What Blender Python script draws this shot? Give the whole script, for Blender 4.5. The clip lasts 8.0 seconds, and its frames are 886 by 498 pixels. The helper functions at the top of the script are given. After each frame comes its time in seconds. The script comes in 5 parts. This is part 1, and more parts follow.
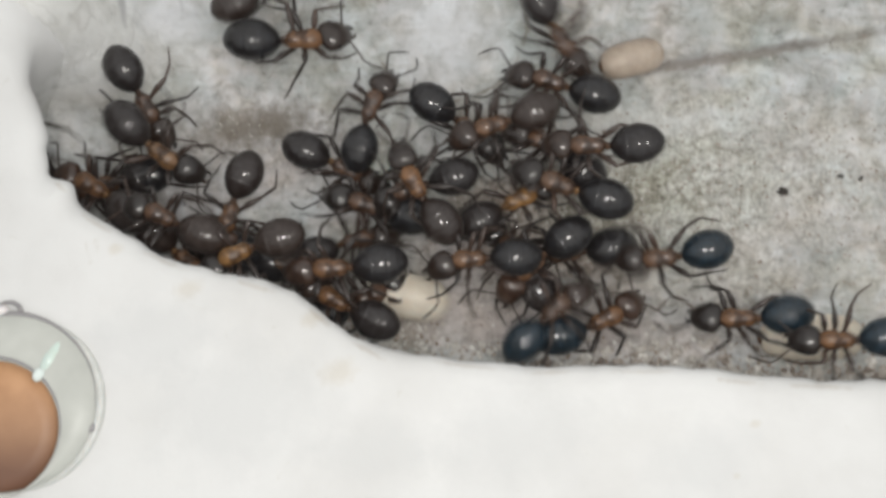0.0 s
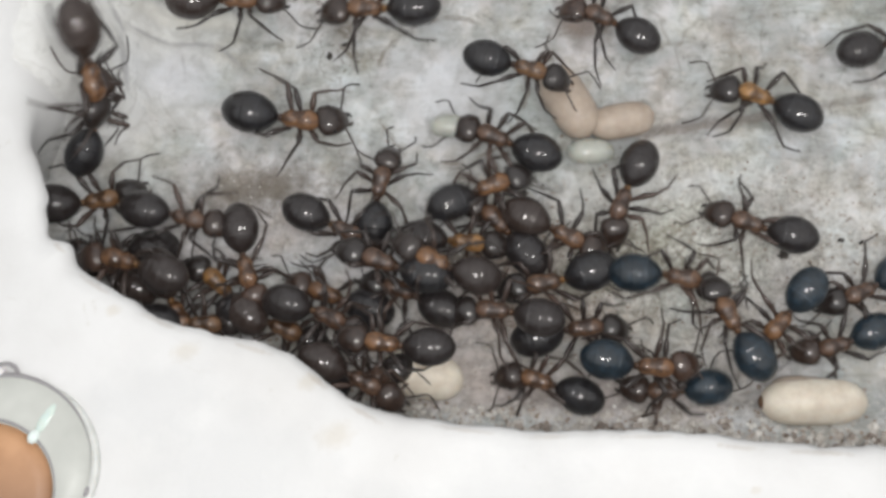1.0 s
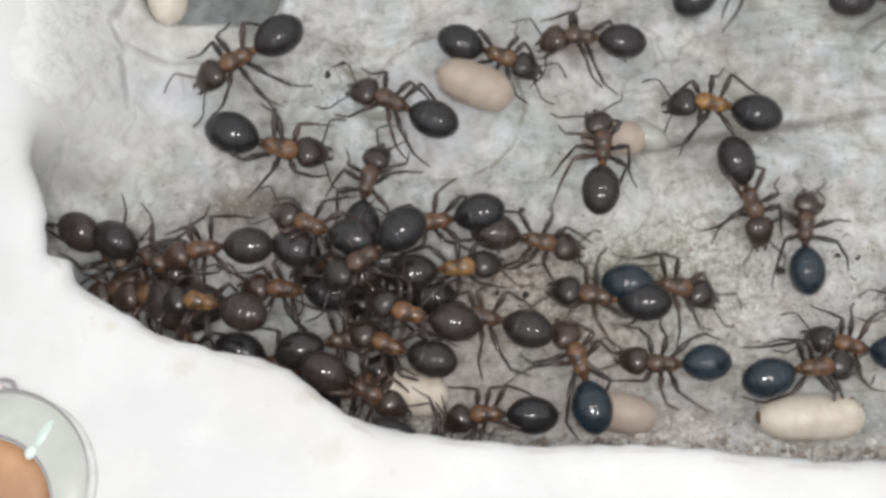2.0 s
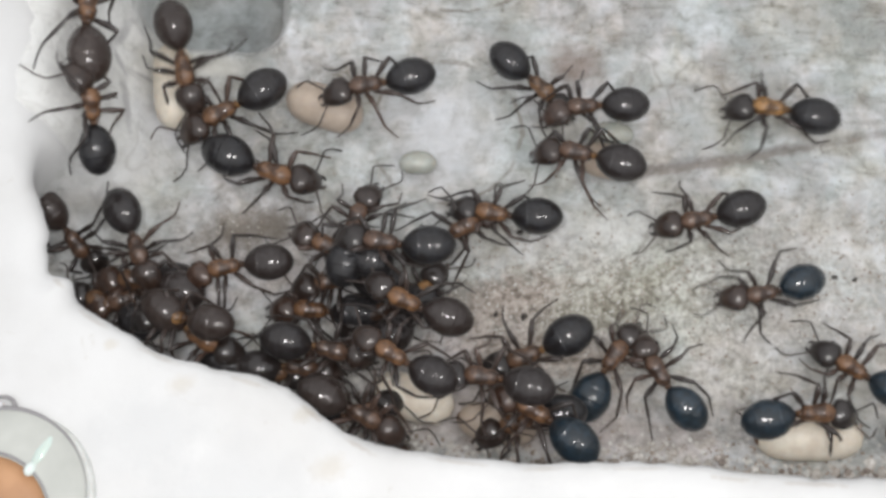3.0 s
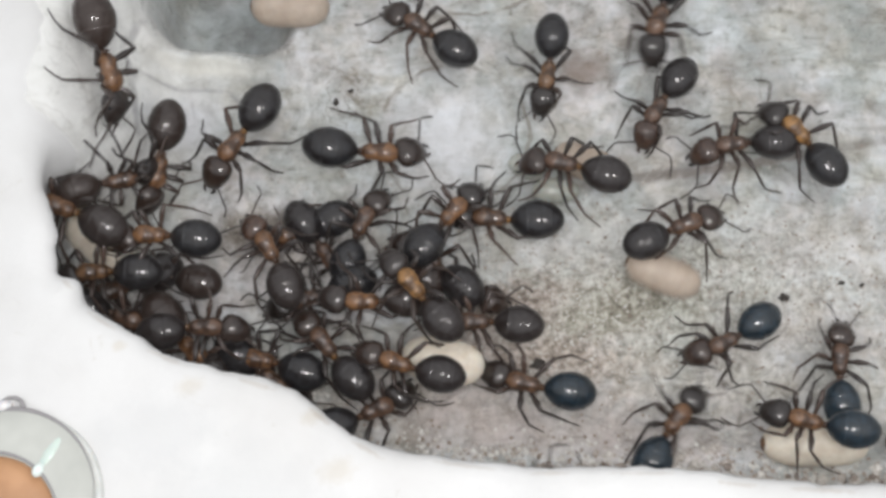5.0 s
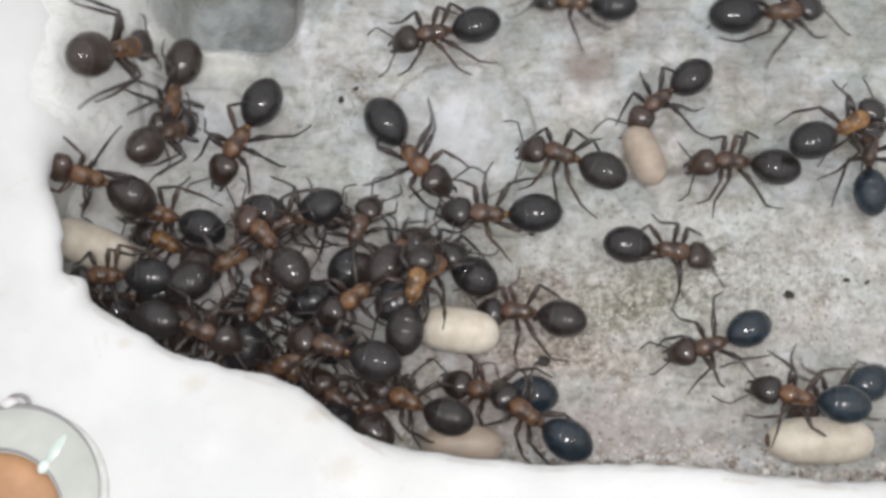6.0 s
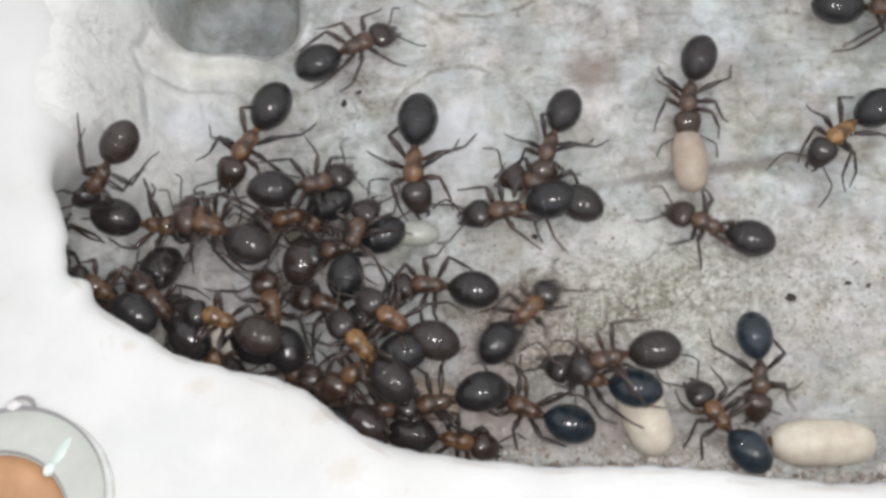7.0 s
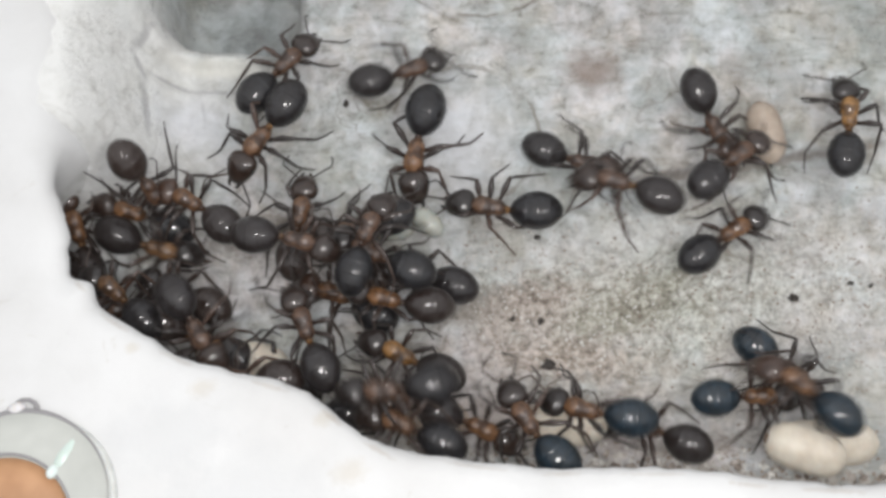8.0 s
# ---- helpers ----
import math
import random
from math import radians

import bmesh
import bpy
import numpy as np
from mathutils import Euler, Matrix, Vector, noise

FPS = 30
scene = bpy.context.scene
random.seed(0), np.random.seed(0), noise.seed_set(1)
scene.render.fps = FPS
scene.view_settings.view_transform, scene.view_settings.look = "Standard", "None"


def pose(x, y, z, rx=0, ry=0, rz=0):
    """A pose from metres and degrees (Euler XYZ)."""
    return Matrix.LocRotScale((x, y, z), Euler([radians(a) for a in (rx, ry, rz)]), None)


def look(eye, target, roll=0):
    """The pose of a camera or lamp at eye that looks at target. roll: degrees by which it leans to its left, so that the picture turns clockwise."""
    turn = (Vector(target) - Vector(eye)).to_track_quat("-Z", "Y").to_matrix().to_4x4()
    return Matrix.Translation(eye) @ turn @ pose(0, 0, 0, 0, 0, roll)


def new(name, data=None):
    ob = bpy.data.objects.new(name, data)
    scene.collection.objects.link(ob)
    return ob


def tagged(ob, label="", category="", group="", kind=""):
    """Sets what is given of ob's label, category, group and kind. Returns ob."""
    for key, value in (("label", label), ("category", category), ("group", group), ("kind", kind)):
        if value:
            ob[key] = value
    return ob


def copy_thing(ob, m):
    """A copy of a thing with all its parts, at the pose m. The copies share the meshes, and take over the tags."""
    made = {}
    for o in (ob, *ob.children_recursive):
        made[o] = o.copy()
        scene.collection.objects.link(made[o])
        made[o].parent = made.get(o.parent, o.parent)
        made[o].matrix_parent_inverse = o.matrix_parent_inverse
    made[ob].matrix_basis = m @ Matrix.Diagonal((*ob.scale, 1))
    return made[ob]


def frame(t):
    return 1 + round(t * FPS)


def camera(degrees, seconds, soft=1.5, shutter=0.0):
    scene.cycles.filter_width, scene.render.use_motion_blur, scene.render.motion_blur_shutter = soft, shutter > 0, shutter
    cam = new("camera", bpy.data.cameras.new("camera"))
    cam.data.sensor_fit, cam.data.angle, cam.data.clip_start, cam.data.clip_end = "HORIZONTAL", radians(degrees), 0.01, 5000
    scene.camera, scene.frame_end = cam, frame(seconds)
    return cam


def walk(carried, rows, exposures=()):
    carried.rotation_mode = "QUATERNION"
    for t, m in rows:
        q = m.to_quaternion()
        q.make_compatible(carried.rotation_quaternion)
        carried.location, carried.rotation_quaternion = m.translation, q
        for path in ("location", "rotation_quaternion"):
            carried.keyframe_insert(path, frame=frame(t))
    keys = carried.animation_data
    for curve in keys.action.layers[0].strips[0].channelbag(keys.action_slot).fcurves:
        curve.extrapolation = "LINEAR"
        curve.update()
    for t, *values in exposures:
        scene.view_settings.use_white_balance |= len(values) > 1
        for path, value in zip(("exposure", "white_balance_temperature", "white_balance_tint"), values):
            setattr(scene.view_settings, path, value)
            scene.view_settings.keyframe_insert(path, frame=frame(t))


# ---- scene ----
# ---- camera ----
MM = 0.001
cam = camera(39.0, 8.0, soft=3.4, shutter=0.8)
# seconds, eye in millimetres, tilt, yaw and roll in degrees; tilt 0 looks straight down
CAMERA_ROWS = [
    (0.0, -0.499, -9.422, 47.443, 9.77, -0.80, -0.41),
    (0.5, -0.456, -9.252, 47.386, 11.34, -0.52, -0.12),
    (1.0, -0.190, -9.268, 47.413, 12.45, -0.47, -0.14),
    (1.5, -0.051, -9.244, 47.450, 12.58, -0.40, -0.26),
    (3.0, 0.459, -10.608, 47.614, 15.69, 0.11, -0.33),
    (3.5, 0.355, -10.423, 47.604, 15.42, 0.08, -0.45),
    (4.0, 0.326, -10.334, 47.610, 15.38, 0.11, -0.27),
    (4.5, 0.100, -10.500, 47.657, 15.74, -0.05, 0.01),
    (6.0, 0.289, -10.504, 47.743, 15.56, 0.47, -0.01),
    (6.5, 0.055, -10.536, 47.791, 15.63, 0.20, -0.07),
    (7.0, -0.074, -10.676, 47.827, 15.87, 0.19, -0.03),
    (7.5, -0.185, -10.522, 47.861, 15.73, 0.19, -0.01),
    (8.0, -0.130, -10.359, 47.896, 15.52, 0.23, -0.08),
]


def eye_pose(x, y, z, tilt, yaw, roll):
    turn = Matrix.Rotation(radians(tilt), 4, "X") @ Matrix.Rotation(radians(yaw), 4, "Y") @ Matrix.Rotation(radians(roll), 4, "Z")
    return Matrix.Translation((x * MM, y * MM, z * MM)) @ turn


walk(cam, [(r[0], eye_pose(*r[1:])) for r in CAMERA_ROWS],
     exposures=[(0.0, -0.03, 6700, 8), (0.3, 0.04, 6680, 8), (0.8, 0.12, 6600, 9), (1.5, 0.16, 6550, 10), (3.0, 0.18, 6500, 10), (8.0, 0.19, 6500, 10)])

# ---- light ----
world = bpy.data.worlds.new("room_light")
scene.world = world
world.use_nodes = True
sky_nodes = world.node_tree
upward = sky_nodes.nodes.new("ShaderNodeTexCoord")
split = sky_nodes.nodes.new("ShaderNodeSeparateXYZ")
sky_nodes.links.new(upward.outputs["Generated"], split.inputs[0])
# a pale ceiling over dimmer room walls
tone = sky_nodes.nodes.new("ShaderNodeValToRGB")
tone.color_ramp.interpolation = "EASE"
tone.color_ramp.elements[0].position, tone.color_ramp.elements[0].color = 0.0, (0.34, 0.35, 0.37, 1)
tone.color_ramp.elements[1].position, tone.color_ramp.elements[1].color = 0.9, (0.965, 0.98, 1.0, 1)
sky_nodes.links.new(split.outputs[2], tone.inputs[0])
sky_nodes.links.new(tone.outputs[0], sky_nodes.nodes["Background"].inputs[0])
sky_nodes.nodes["Background"].inputs[1].default_value = 0.86

# the two lamps over the nest, a wide one and a small one
for dx, wide, watts in ((-7.0, 8.5, 0.0092), (15.0, 6.0, 0.0040)):
    lamp_data = bpy.data.lights.new("nest_lamp", "AREA")
    lamp_data.shape, lamp_data.size = "DISK", wide * MM
    lamp_data.energy = watts
    lamp_data.color = (1.0, 0.975, 0.96)
    lamp = new("nest_lamp", lamp_data)
    lamp.matrix_world = look(((6.0 + dx) * MM, -9.8 * MM, 50 * MM), (0, 2 * MM, 0))


# ---- materials ----
def material(name, base=(0.5, 0.5, 0.5), rough=0.5, metal=0.0):
    m = bpy.data.materials.new(name)
    m.use_nodes = True
    b = m.node_tree.nodes["Principled BSDF"]
    b.inputs["Base Color"].default_value = (*base, 1)
    b.inputs["Roughness"].default_value = rough
    b.inputs["Metallic"].default_value = metal
    return m, m.node_tree, b


def node(nt, kind, **values):
    n = nt.nodes.new(kind)
    for k, v in values.items():
        n.inputs[k.replace("_", " ")].default_value = v
    return n


def noise_tex(nt, size_mm, detail=4.0, rough=0.55, distort=0.0):
    """Noise whose features are about size_mm across, in the object's own space."""
    c = nt.nodes.new("ShaderNodeTexCoord")
    n = node(nt, "ShaderNodeTexNoise", Scale=1.0 / (size_mm * MM), Detail=detail, Roughness=rough, Distortion=distort)
    nt.links.new(c.outputs["Object"], n.inputs["Vector"])
    return n.outputs["Fac"]


def streak_tex(nt, size_mm, long, turn=-8):
    """Noise drawn out along x, turned a little."""
    c = nt.nodes.new("ShaderNodeTexCoord")
    mp = nt.nodes.new("ShaderNodeMapping")
    mp.inputs["Rotation"].default_value = (0, 0, radians(turn))
    mp.inputs["Scale"].default_value = (1 / long, 1, 1)
    nt.links.new(c.outputs["Object"], mp.inputs["Vector"])
    n = node(nt, "ShaderNodeTexNoise", Scale=1.0 / (size_mm * MM), Detail=6.0, Roughness=0.65, Distortion=0.6)
    nt.links.new(mp.outputs[0], n.inputs["Vector"])
    return n.outputs["Fac"]


def ramp(nt, fac, stops):
    r = nt.nodes.new("ShaderNodeValToRGB")
    e = r.color_ramp.elements
    while len(e) < len(stops):
        e.new(0.5)
    for el, (p, c) in zip(e, stops):
        el.position, el.color = p, (*c, 1)
    nt.links.new(fac, r.inputs[0])
    return r.outputs[0]


def mix(nt, fac, a, b, blend="MIX"):
    m = nt.nodes.new("ShaderNodeMix")
    m.data_type, m.blend_type = "RGBA", blend
    for sock, v in ((m.inputs[0], fac), (m.inputs[6], a), (m.inputs[7], b)):
        if isinstance(v, (int, float)):
            sock.default_value = v
        elif isinstance(v, tuple):
            sock.default_value = (*v, 1)
        else:
            nt.links.new(v, sock)
    return m.outputs[2]


def bump(nt, b, height, strength, dist_mm):
    n = node(nt, "ShaderNodeBump", Strength=strength, Distance=dist_mm * MM)
    nt.links.new(height, n.inputs["Height"])
    nt.links.new(n.outputs["Normal"], b.inputs["Normal"])


def blotch(nt, cx, cy, rx, ry, turn=0.0, ragged=0.5, size_mm=0.9):
    """A stain's own soft, ragged shape: 1 in its middle, 0 outside. Millimetres."""
    c = nt.nodes.new("ShaderNodeTexCoord")
    mp = nt.nodes.new("ShaderNodeMapping")
    mp.vector_type = "TEXTURE"
    mp.inputs["Location"].default_value = (cx * MM, cy * MM, 0)
    mp.inputs["Rotation"].default_value = (0, 0, radians(turn))
    mp.inputs["Scale"].default_value = (rx * MM, ry * MM, 1000)
    nt.links.new(c.outputs["Object"], mp.inputs["Vector"])
    ln = nt.nodes.new("ShaderNodeVectorMath")
    ln.operation = "LENGTH"
    nt.links.new(mp.outputs[0], ln.inputs[0])
    wob = node(nt, "ShaderNodeMath")
    wob.operation = "MULTIPLY_ADD"
    nt.links.new(noise_tex(nt, size_mm, 5.0, 0.65), wob.inputs[0])
    wob.inputs[1].default_value = ragged * 2
    nt.links.new(ln.outputs["Value"], wob.inputs[2])
    mr = node(nt, "ShaderNodeMapRange")
    mr.inputs["From Min"].default_value = 0.35 + ragged
    mr.inputs["From Max"].default_value = 1.0 + ragged
    mr.inputs["To Min"].default_value = 1.0
    mr.inputs["To Max"].default_value = 0.0
    nt.links.new(wob.outputs[0], mr.inputs["Value"])
    return mr.outputs[0]


def ring(nt, cx, cy, r, w):
    """The dark line of a round seam, broken here and there."""
    c = nt.nodes.new("ShaderNodeTexCoord")
    d = nt.nodes.new("ShaderNodeVectorMath")
    d.operation = "DISTANCE"
    flat = nt.nodes.new("ShaderNodeVectorMath")
    flat.operation = "MULTIPLY"
    flat.inputs[1].default_value = (1, 1, 0)
    nt.links.new(c.outputs["Object"], flat.inputs[0])
    nt.links.new(flat.outputs[0], d.inputs[0])
    d.inputs[1].default_value = (cx * MM, cy * MM, 0)
    wob = nt.nodes.new("ShaderNodeMath")
    wob.operation = "MULTIPLY_ADD"
    nt.links.new(noise_tex(nt, 0.9, 4, 0.6), wob.inputs[0])
    wob.inputs[1].default_value = 0.5 * MM
    nt.links.new(d.outputs["Value"], wob.inputs[2])
    near = nt.nodes.new("ShaderNodeMath")
    near.operation = "COMPARE"
    near.inputs[1].default_value = (r + 0.25) * MM
    near.inputs[2].default_value = w * MM
    nt.links.new(wob.outputs[0], near.inputs[0])
    gap = ramp(nt, noise_tex(nt, 1.6, 3, 0.6), [(0.42, (0, 0, 0)), (0.56, (1, 1, 1))])
    return mix(nt, 1.0, gap, near.outputs[0], "MULTIPLY")


def scaled(nt, fac, k):
    m = nt.nodes.new("ShaderNodeMath")
    m.operation = "MULTIPLY"
    m.inputs[1].default_value = k
    nt.links.new(fac, m.inputs[0])
    return m.outputs[0]


def make_floor_plaster():
    m, nt, b = material("damp_grey_plaster", rough=0.62)
    big = ramp(nt, noise_tex(nt, 3.2, 6, 0.62, 0.4), [(0.34, (0.70, 0.70, 0.675)), (0.46, (0.86, 0.86, 0.845)), (0.58, (0.95, 0.95, 0.945))])
    grain = ramp(nt, noise_tex(nt, 0.55, 8, 0.74, 0.3), [(0.34, (0.50, 0.49, 0.45)), (0.44, (0.86, 0.86, 0.84)), (0.54, (0.98, 0.98, 0.97)), (0.75, (1, 1, 1))])
    coarse = ramp(nt, noise_tex(nt, 0.34, 8, 0.8, 0.2), [(0.40, (0.30, 0.27, 0.235)), (0.47, (0.66, 0.63, 0.585)), (0.54, (1, 0.99, 0.965)), (0.64, (1.3, 1.29, 1.27))])
    mottle = ramp(nt, noise_tex(nt, 1.1, 7, 0.68, 0.5), [(0.36, (0.72, 0.715, 0.69)), (0.47, (0.93, 0.93, 0.92)), (0.56, (1, 1, 1))])
    speck = ramp(nt, noise_tex(nt, 0.17, 4, 0.7), [(0.30, (0.60, 0.59, 0.56)), (0.42, (1, 1, 1))])
    grain = mix(nt, 0.8, grain, speck, "MULTIPLY")
    coarse = mix(nt, 0.8, coarse, mottle, "MULTIPLY")
    tint = ramp(nt, noise_tex(nt, 2.2, 5, 0.65, 0.3), [(0.36, (1.0, 0.965, 0.92)), (0.48, (0.99, 0.995, 1.0)), (0.62, (0.93, 0.975, 1.0))])
    pale = ramp(nt, noise_tex(nt, 1.9, 5, 0.62, 0.6), [(0.46, (0.80, 0.80, 0.79)), (0.55, (1.0, 1.0, 1.0)), (0.66, (1.12, 1.12, 1.13))])
    col = mix(nt, 0.85, mix(nt, 0.85, big, mottle, "MULTIPLY"), grain, "MULTIPLY")
    col = mix(nt, 1.0, col, pale, "MULTIPLY")
    col = mix(nt, 1.0, col, tint, "MULTIPLY")
    # trowel streaks, long from side to side
    streak = ramp(nt, streak_tex(nt, 0.5, 4.5), [(0.36, (0.72, 0.71, 0.67)), (0.46, (0.96, 0.955, 0.94)), (0.60, (1.0, 1.0, 1.0)), (0.7, (1.14, 1.15, 1.15))])
    col = mix(nt, 0.8, col, streak, "MULTIPLY")
    # the rough gritty strip in front, greyer and greenish
    col = mix(nt, scaled(nt, blotch(nt, 9.5, 1.2, 10, 4.6, 3, 0.35, 1.6), 0.62), col, mix(nt, 1.0, coarse, (0.90, 0.90, 0.855), "MULTIPLY"))
    # soiled ground beneath the crowd
    col = mix(nt, scaled(nt, blotch(nt, -7.0, 2.6, 6.5, 2.4, -6, 0.5, 1.2), 0.28), col, mix(nt, 1.0, coarse, (0.84, 0.765, 0.75), "MULTIPLY"))
    col = mix(nt, scaled(nt, blotch(nt, 2.0, -3.4, 13, 2.4, -6, 0.45, 1.0), 0.42), col, mix(nt, 1.0, coarse, (0.72, 0.635, 0.585), "MULTIPLY"))
    col = mix(nt, scaled(nt, blotch(nt, -10, -0.4, 4.5, 2.6, -35, 0.45, 1.0), 0.15), col, (0.36, 0.31, 0.30))
    col = mix(nt, scaled(nt, blotch(nt, 5.8, 10.5, 1.7, 1.2, -10, 0.5, 0.8), 0.62), col, (0.33, 0.235, 0.18))
    col = mix(nt, scaled(nt, blotch(nt, 3.0, -0.5, 4.6, 2.2, 4, 0.6, 0.7), 0.75), col, mix(nt, 1.0, coarse, (0.68, 0.585, 0.54), "MULTIPLY"))
    col = mix(nt, scaled(nt, blotch(nt, 7.5, 1.0, 3.6, 1.5, 8, 0.6, 0.7), 0.6), col, mix(nt, 1.0, coarse, (0.68, 0.69, 0.61), "MULTIPLY"))
    col = mix(nt, scaled(nt, blotch(nt, 1.6, 0.8, 2.2, 0.9, 10, 0.7, 0.4), 0.5), col, (0.21, 0.165, 0.14))
    col = mix(nt, scaled(nt, blotch(nt, -7.0, 3.6, 3.0, 1.0, 12, 0.6, 0.5), 0.75), col, (0.16, 0.13, 0.09))
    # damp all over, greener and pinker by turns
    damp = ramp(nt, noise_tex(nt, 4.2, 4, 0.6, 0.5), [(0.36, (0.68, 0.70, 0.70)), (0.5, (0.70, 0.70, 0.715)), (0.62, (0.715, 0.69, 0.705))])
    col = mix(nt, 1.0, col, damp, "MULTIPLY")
    # trodden dirt: brown by the crowd, greenish streaks beside it, a paler worn strip behind
    for cx, cy, rx, ry, turn, deep, hue in ((3.2, 0.8, 2.6, 1.3, 12, 0.95, (0.46, 0.41, 0.385)), (6.4, 0.2, 3.2, 1.3, 14, 0.9, (0.43, 0.425, 0.385)),
                                            (8.6, 1.6, 1.9, 0.5, 36, 0.75, (0.46, 0.46, 0.41)), (5.0, -1.6, 4.2, 1.0, -4, 0.75, (0.54, 0.475, 0.44)),
                                            (12.0, -2.6, 4.5, 1.0, 4, 0.4, (0.66, 0.635, 0.585)), (10.6, 4.6, 3.4, 0.5, 16, 0.5, (0.55, 0.54, 0.49))):
        col = mix(nt, scaled(nt, blotch(nt, cx, cy, rx, ry, turn, 0.75, 0.55), deep), col, mix(nt, 1.0, coarse, hue, "MULTIPLY"))
    col = mix(nt, scaled(nt, blotch(nt, 7.4, 3.5, 4.6, 0.9, 6, 0.6, 0.8), 0.5), col, (0.70, 0.70, 0.69))
    # wet clumps and diagonal drag marks in the gritty strip, pinker towards the lip
    clump = ramp(nt, noise_tex(nt, 0.75, 6, 0.7, 0.6), [(0.36, (0.66, 0.64, 0.59)), (0.48, (0.92, 0.915, 0.885)), (0.60, (1.06, 1.06, 1.05))])
    drag = ramp(nt, streak_tex(nt, 0.30, 3.2, -24), [(0.38, (0.58, 0.57, 0.50)), (0.47, (0.93, 0.93, 0.90)), (0.60, (1.05, 1.05, 1.04))])
    col = mix(nt, scaled(nt, blotch(nt, 8.0, -0.4, 8.0, 4.0, 3, 0.4, 1.6), 0.65), col, mix(nt, 1.0, col, mix(nt, 0.85, clump, drag, "MULTIPLY"), "MULTIPLY"))
    col = mix(nt, scaled(nt, blotch(nt, 3.5, -4.3, 8.0, 1.4, -3, 0.6, 0.8), 0.45), col, mix(nt, 1.0, clump, (0.50, 0.435, 0.425), "MULTIPLY"))
    # crevice shade painted along the step, and the cleaner ground by the side wall
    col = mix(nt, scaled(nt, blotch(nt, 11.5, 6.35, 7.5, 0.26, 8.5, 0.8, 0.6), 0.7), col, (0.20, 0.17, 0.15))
    col = mix(nt, scaled(nt, blotch(nt, -14.8, 9.5, 7.0, 7.5, 0, 0.4, 2.5), 0.95), col, mix(nt, 0.45, (0.82, 0.82, 0.80), mottle, "MULTIPLY"))
    # hairline cracks, their shade painted in as dark lines
    line = ramp(nt, noise_tex(nt, 2.6, 2, 0.5, 0.5), [(0.478, (0, 0, 0)), (0.497, (1, 1, 1)), (0.503, (1, 1, 1)), (0.522, (0, 0, 0))])
    fine = ramp(nt, noise_tex(nt, 0.9, 4, 0.6, 0.8), [(0.47, (0, 0, 0)), (0.497, (1, 1, 1)), (0.503, (1, 1, 1)), (0.53, (0, 0, 0))])
    for seam, cx, cy, rx, ry, depth in ((fine, -4.0, 9.2, 1.6, 2.6, 0.8), (line, -12.0, 8.0, 4.0, 4.5, 0.2), (line, 9, 9.5, 8, 3, 0.35), (line, 9, 1, 9, 4, 0.4), (fine, -6.5, 3.5, 4.0, 1.8, 0.5)):
        area = mix(nt, 1.0, blotch(nt, cx, cy, rx, ry, 0, 0.4, 0.8), seam, "MULTIPLY")
        col = mix(nt, scaled(nt, area, depth), col, (0.16, 0.135, 0.10))
    # pale filled disc, smoother
    col = mix(nt, scaled(nt, blotch(nt, 0.5, 7.7, 2.9, 3.0, 0, 0.1, 2.0), 0.6), col, mix(nt, 0.7, (0.70, 0.71, 0.74), mottle, "MULTIPLY"))
    for cx, cy, r in ((0.5, 7.7, 3.05), (1.0, 17.4, 4.3)):
        col = mix(nt, scaled(nt, ring(nt, cx, cy, r, 0.08), 0.7), col, (0.22, 0.20, 0.17))
    # the smooth bluish face below the tunnel mouth, darker creases on it, the cream rim
    col = mix(nt, scaled(nt, blotch(nt, -10.4, 8.3, 2.0, 1.5, 0, 0.3, 1.2), 0.6), col, mix(nt, 0.5, (0.70, 0.715, 0.76), mottle, "MULTIPLY"))
    col = mix(nt, scaled(nt, blotch(nt, -9.6, 10.7, 3.0, 0.5, -3, 0.4, 0.8), 0.6), col, (0.76, 0.745, 0.68))
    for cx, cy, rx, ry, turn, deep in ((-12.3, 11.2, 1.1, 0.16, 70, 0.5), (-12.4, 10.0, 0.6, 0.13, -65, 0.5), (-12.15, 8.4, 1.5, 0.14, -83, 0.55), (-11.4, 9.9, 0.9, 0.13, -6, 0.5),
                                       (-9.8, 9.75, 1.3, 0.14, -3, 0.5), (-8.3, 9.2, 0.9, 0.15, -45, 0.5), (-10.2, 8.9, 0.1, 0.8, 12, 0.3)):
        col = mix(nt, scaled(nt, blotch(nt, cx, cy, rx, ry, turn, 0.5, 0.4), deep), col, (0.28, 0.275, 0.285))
    # the sunken mouth of the tunnel, its shade put into a darker colour
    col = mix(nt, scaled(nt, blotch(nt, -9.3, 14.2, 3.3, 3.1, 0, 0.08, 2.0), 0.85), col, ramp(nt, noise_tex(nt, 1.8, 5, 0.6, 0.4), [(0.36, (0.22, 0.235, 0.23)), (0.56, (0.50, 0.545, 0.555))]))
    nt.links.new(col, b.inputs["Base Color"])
    wet = ramp(nt, noise_tex(nt, 0.7, 6, 0.7), [(0.40, (0.22, 0.22, 0.22)), (0.55, (0.75, 0.75, 0.75))])
    nt.links.new(wet, b.inputs["Roughness"])
    bump(nt, b, noise_tex(nt, 0.34, 7, 0.72), 0.85, 0.145)
    return m


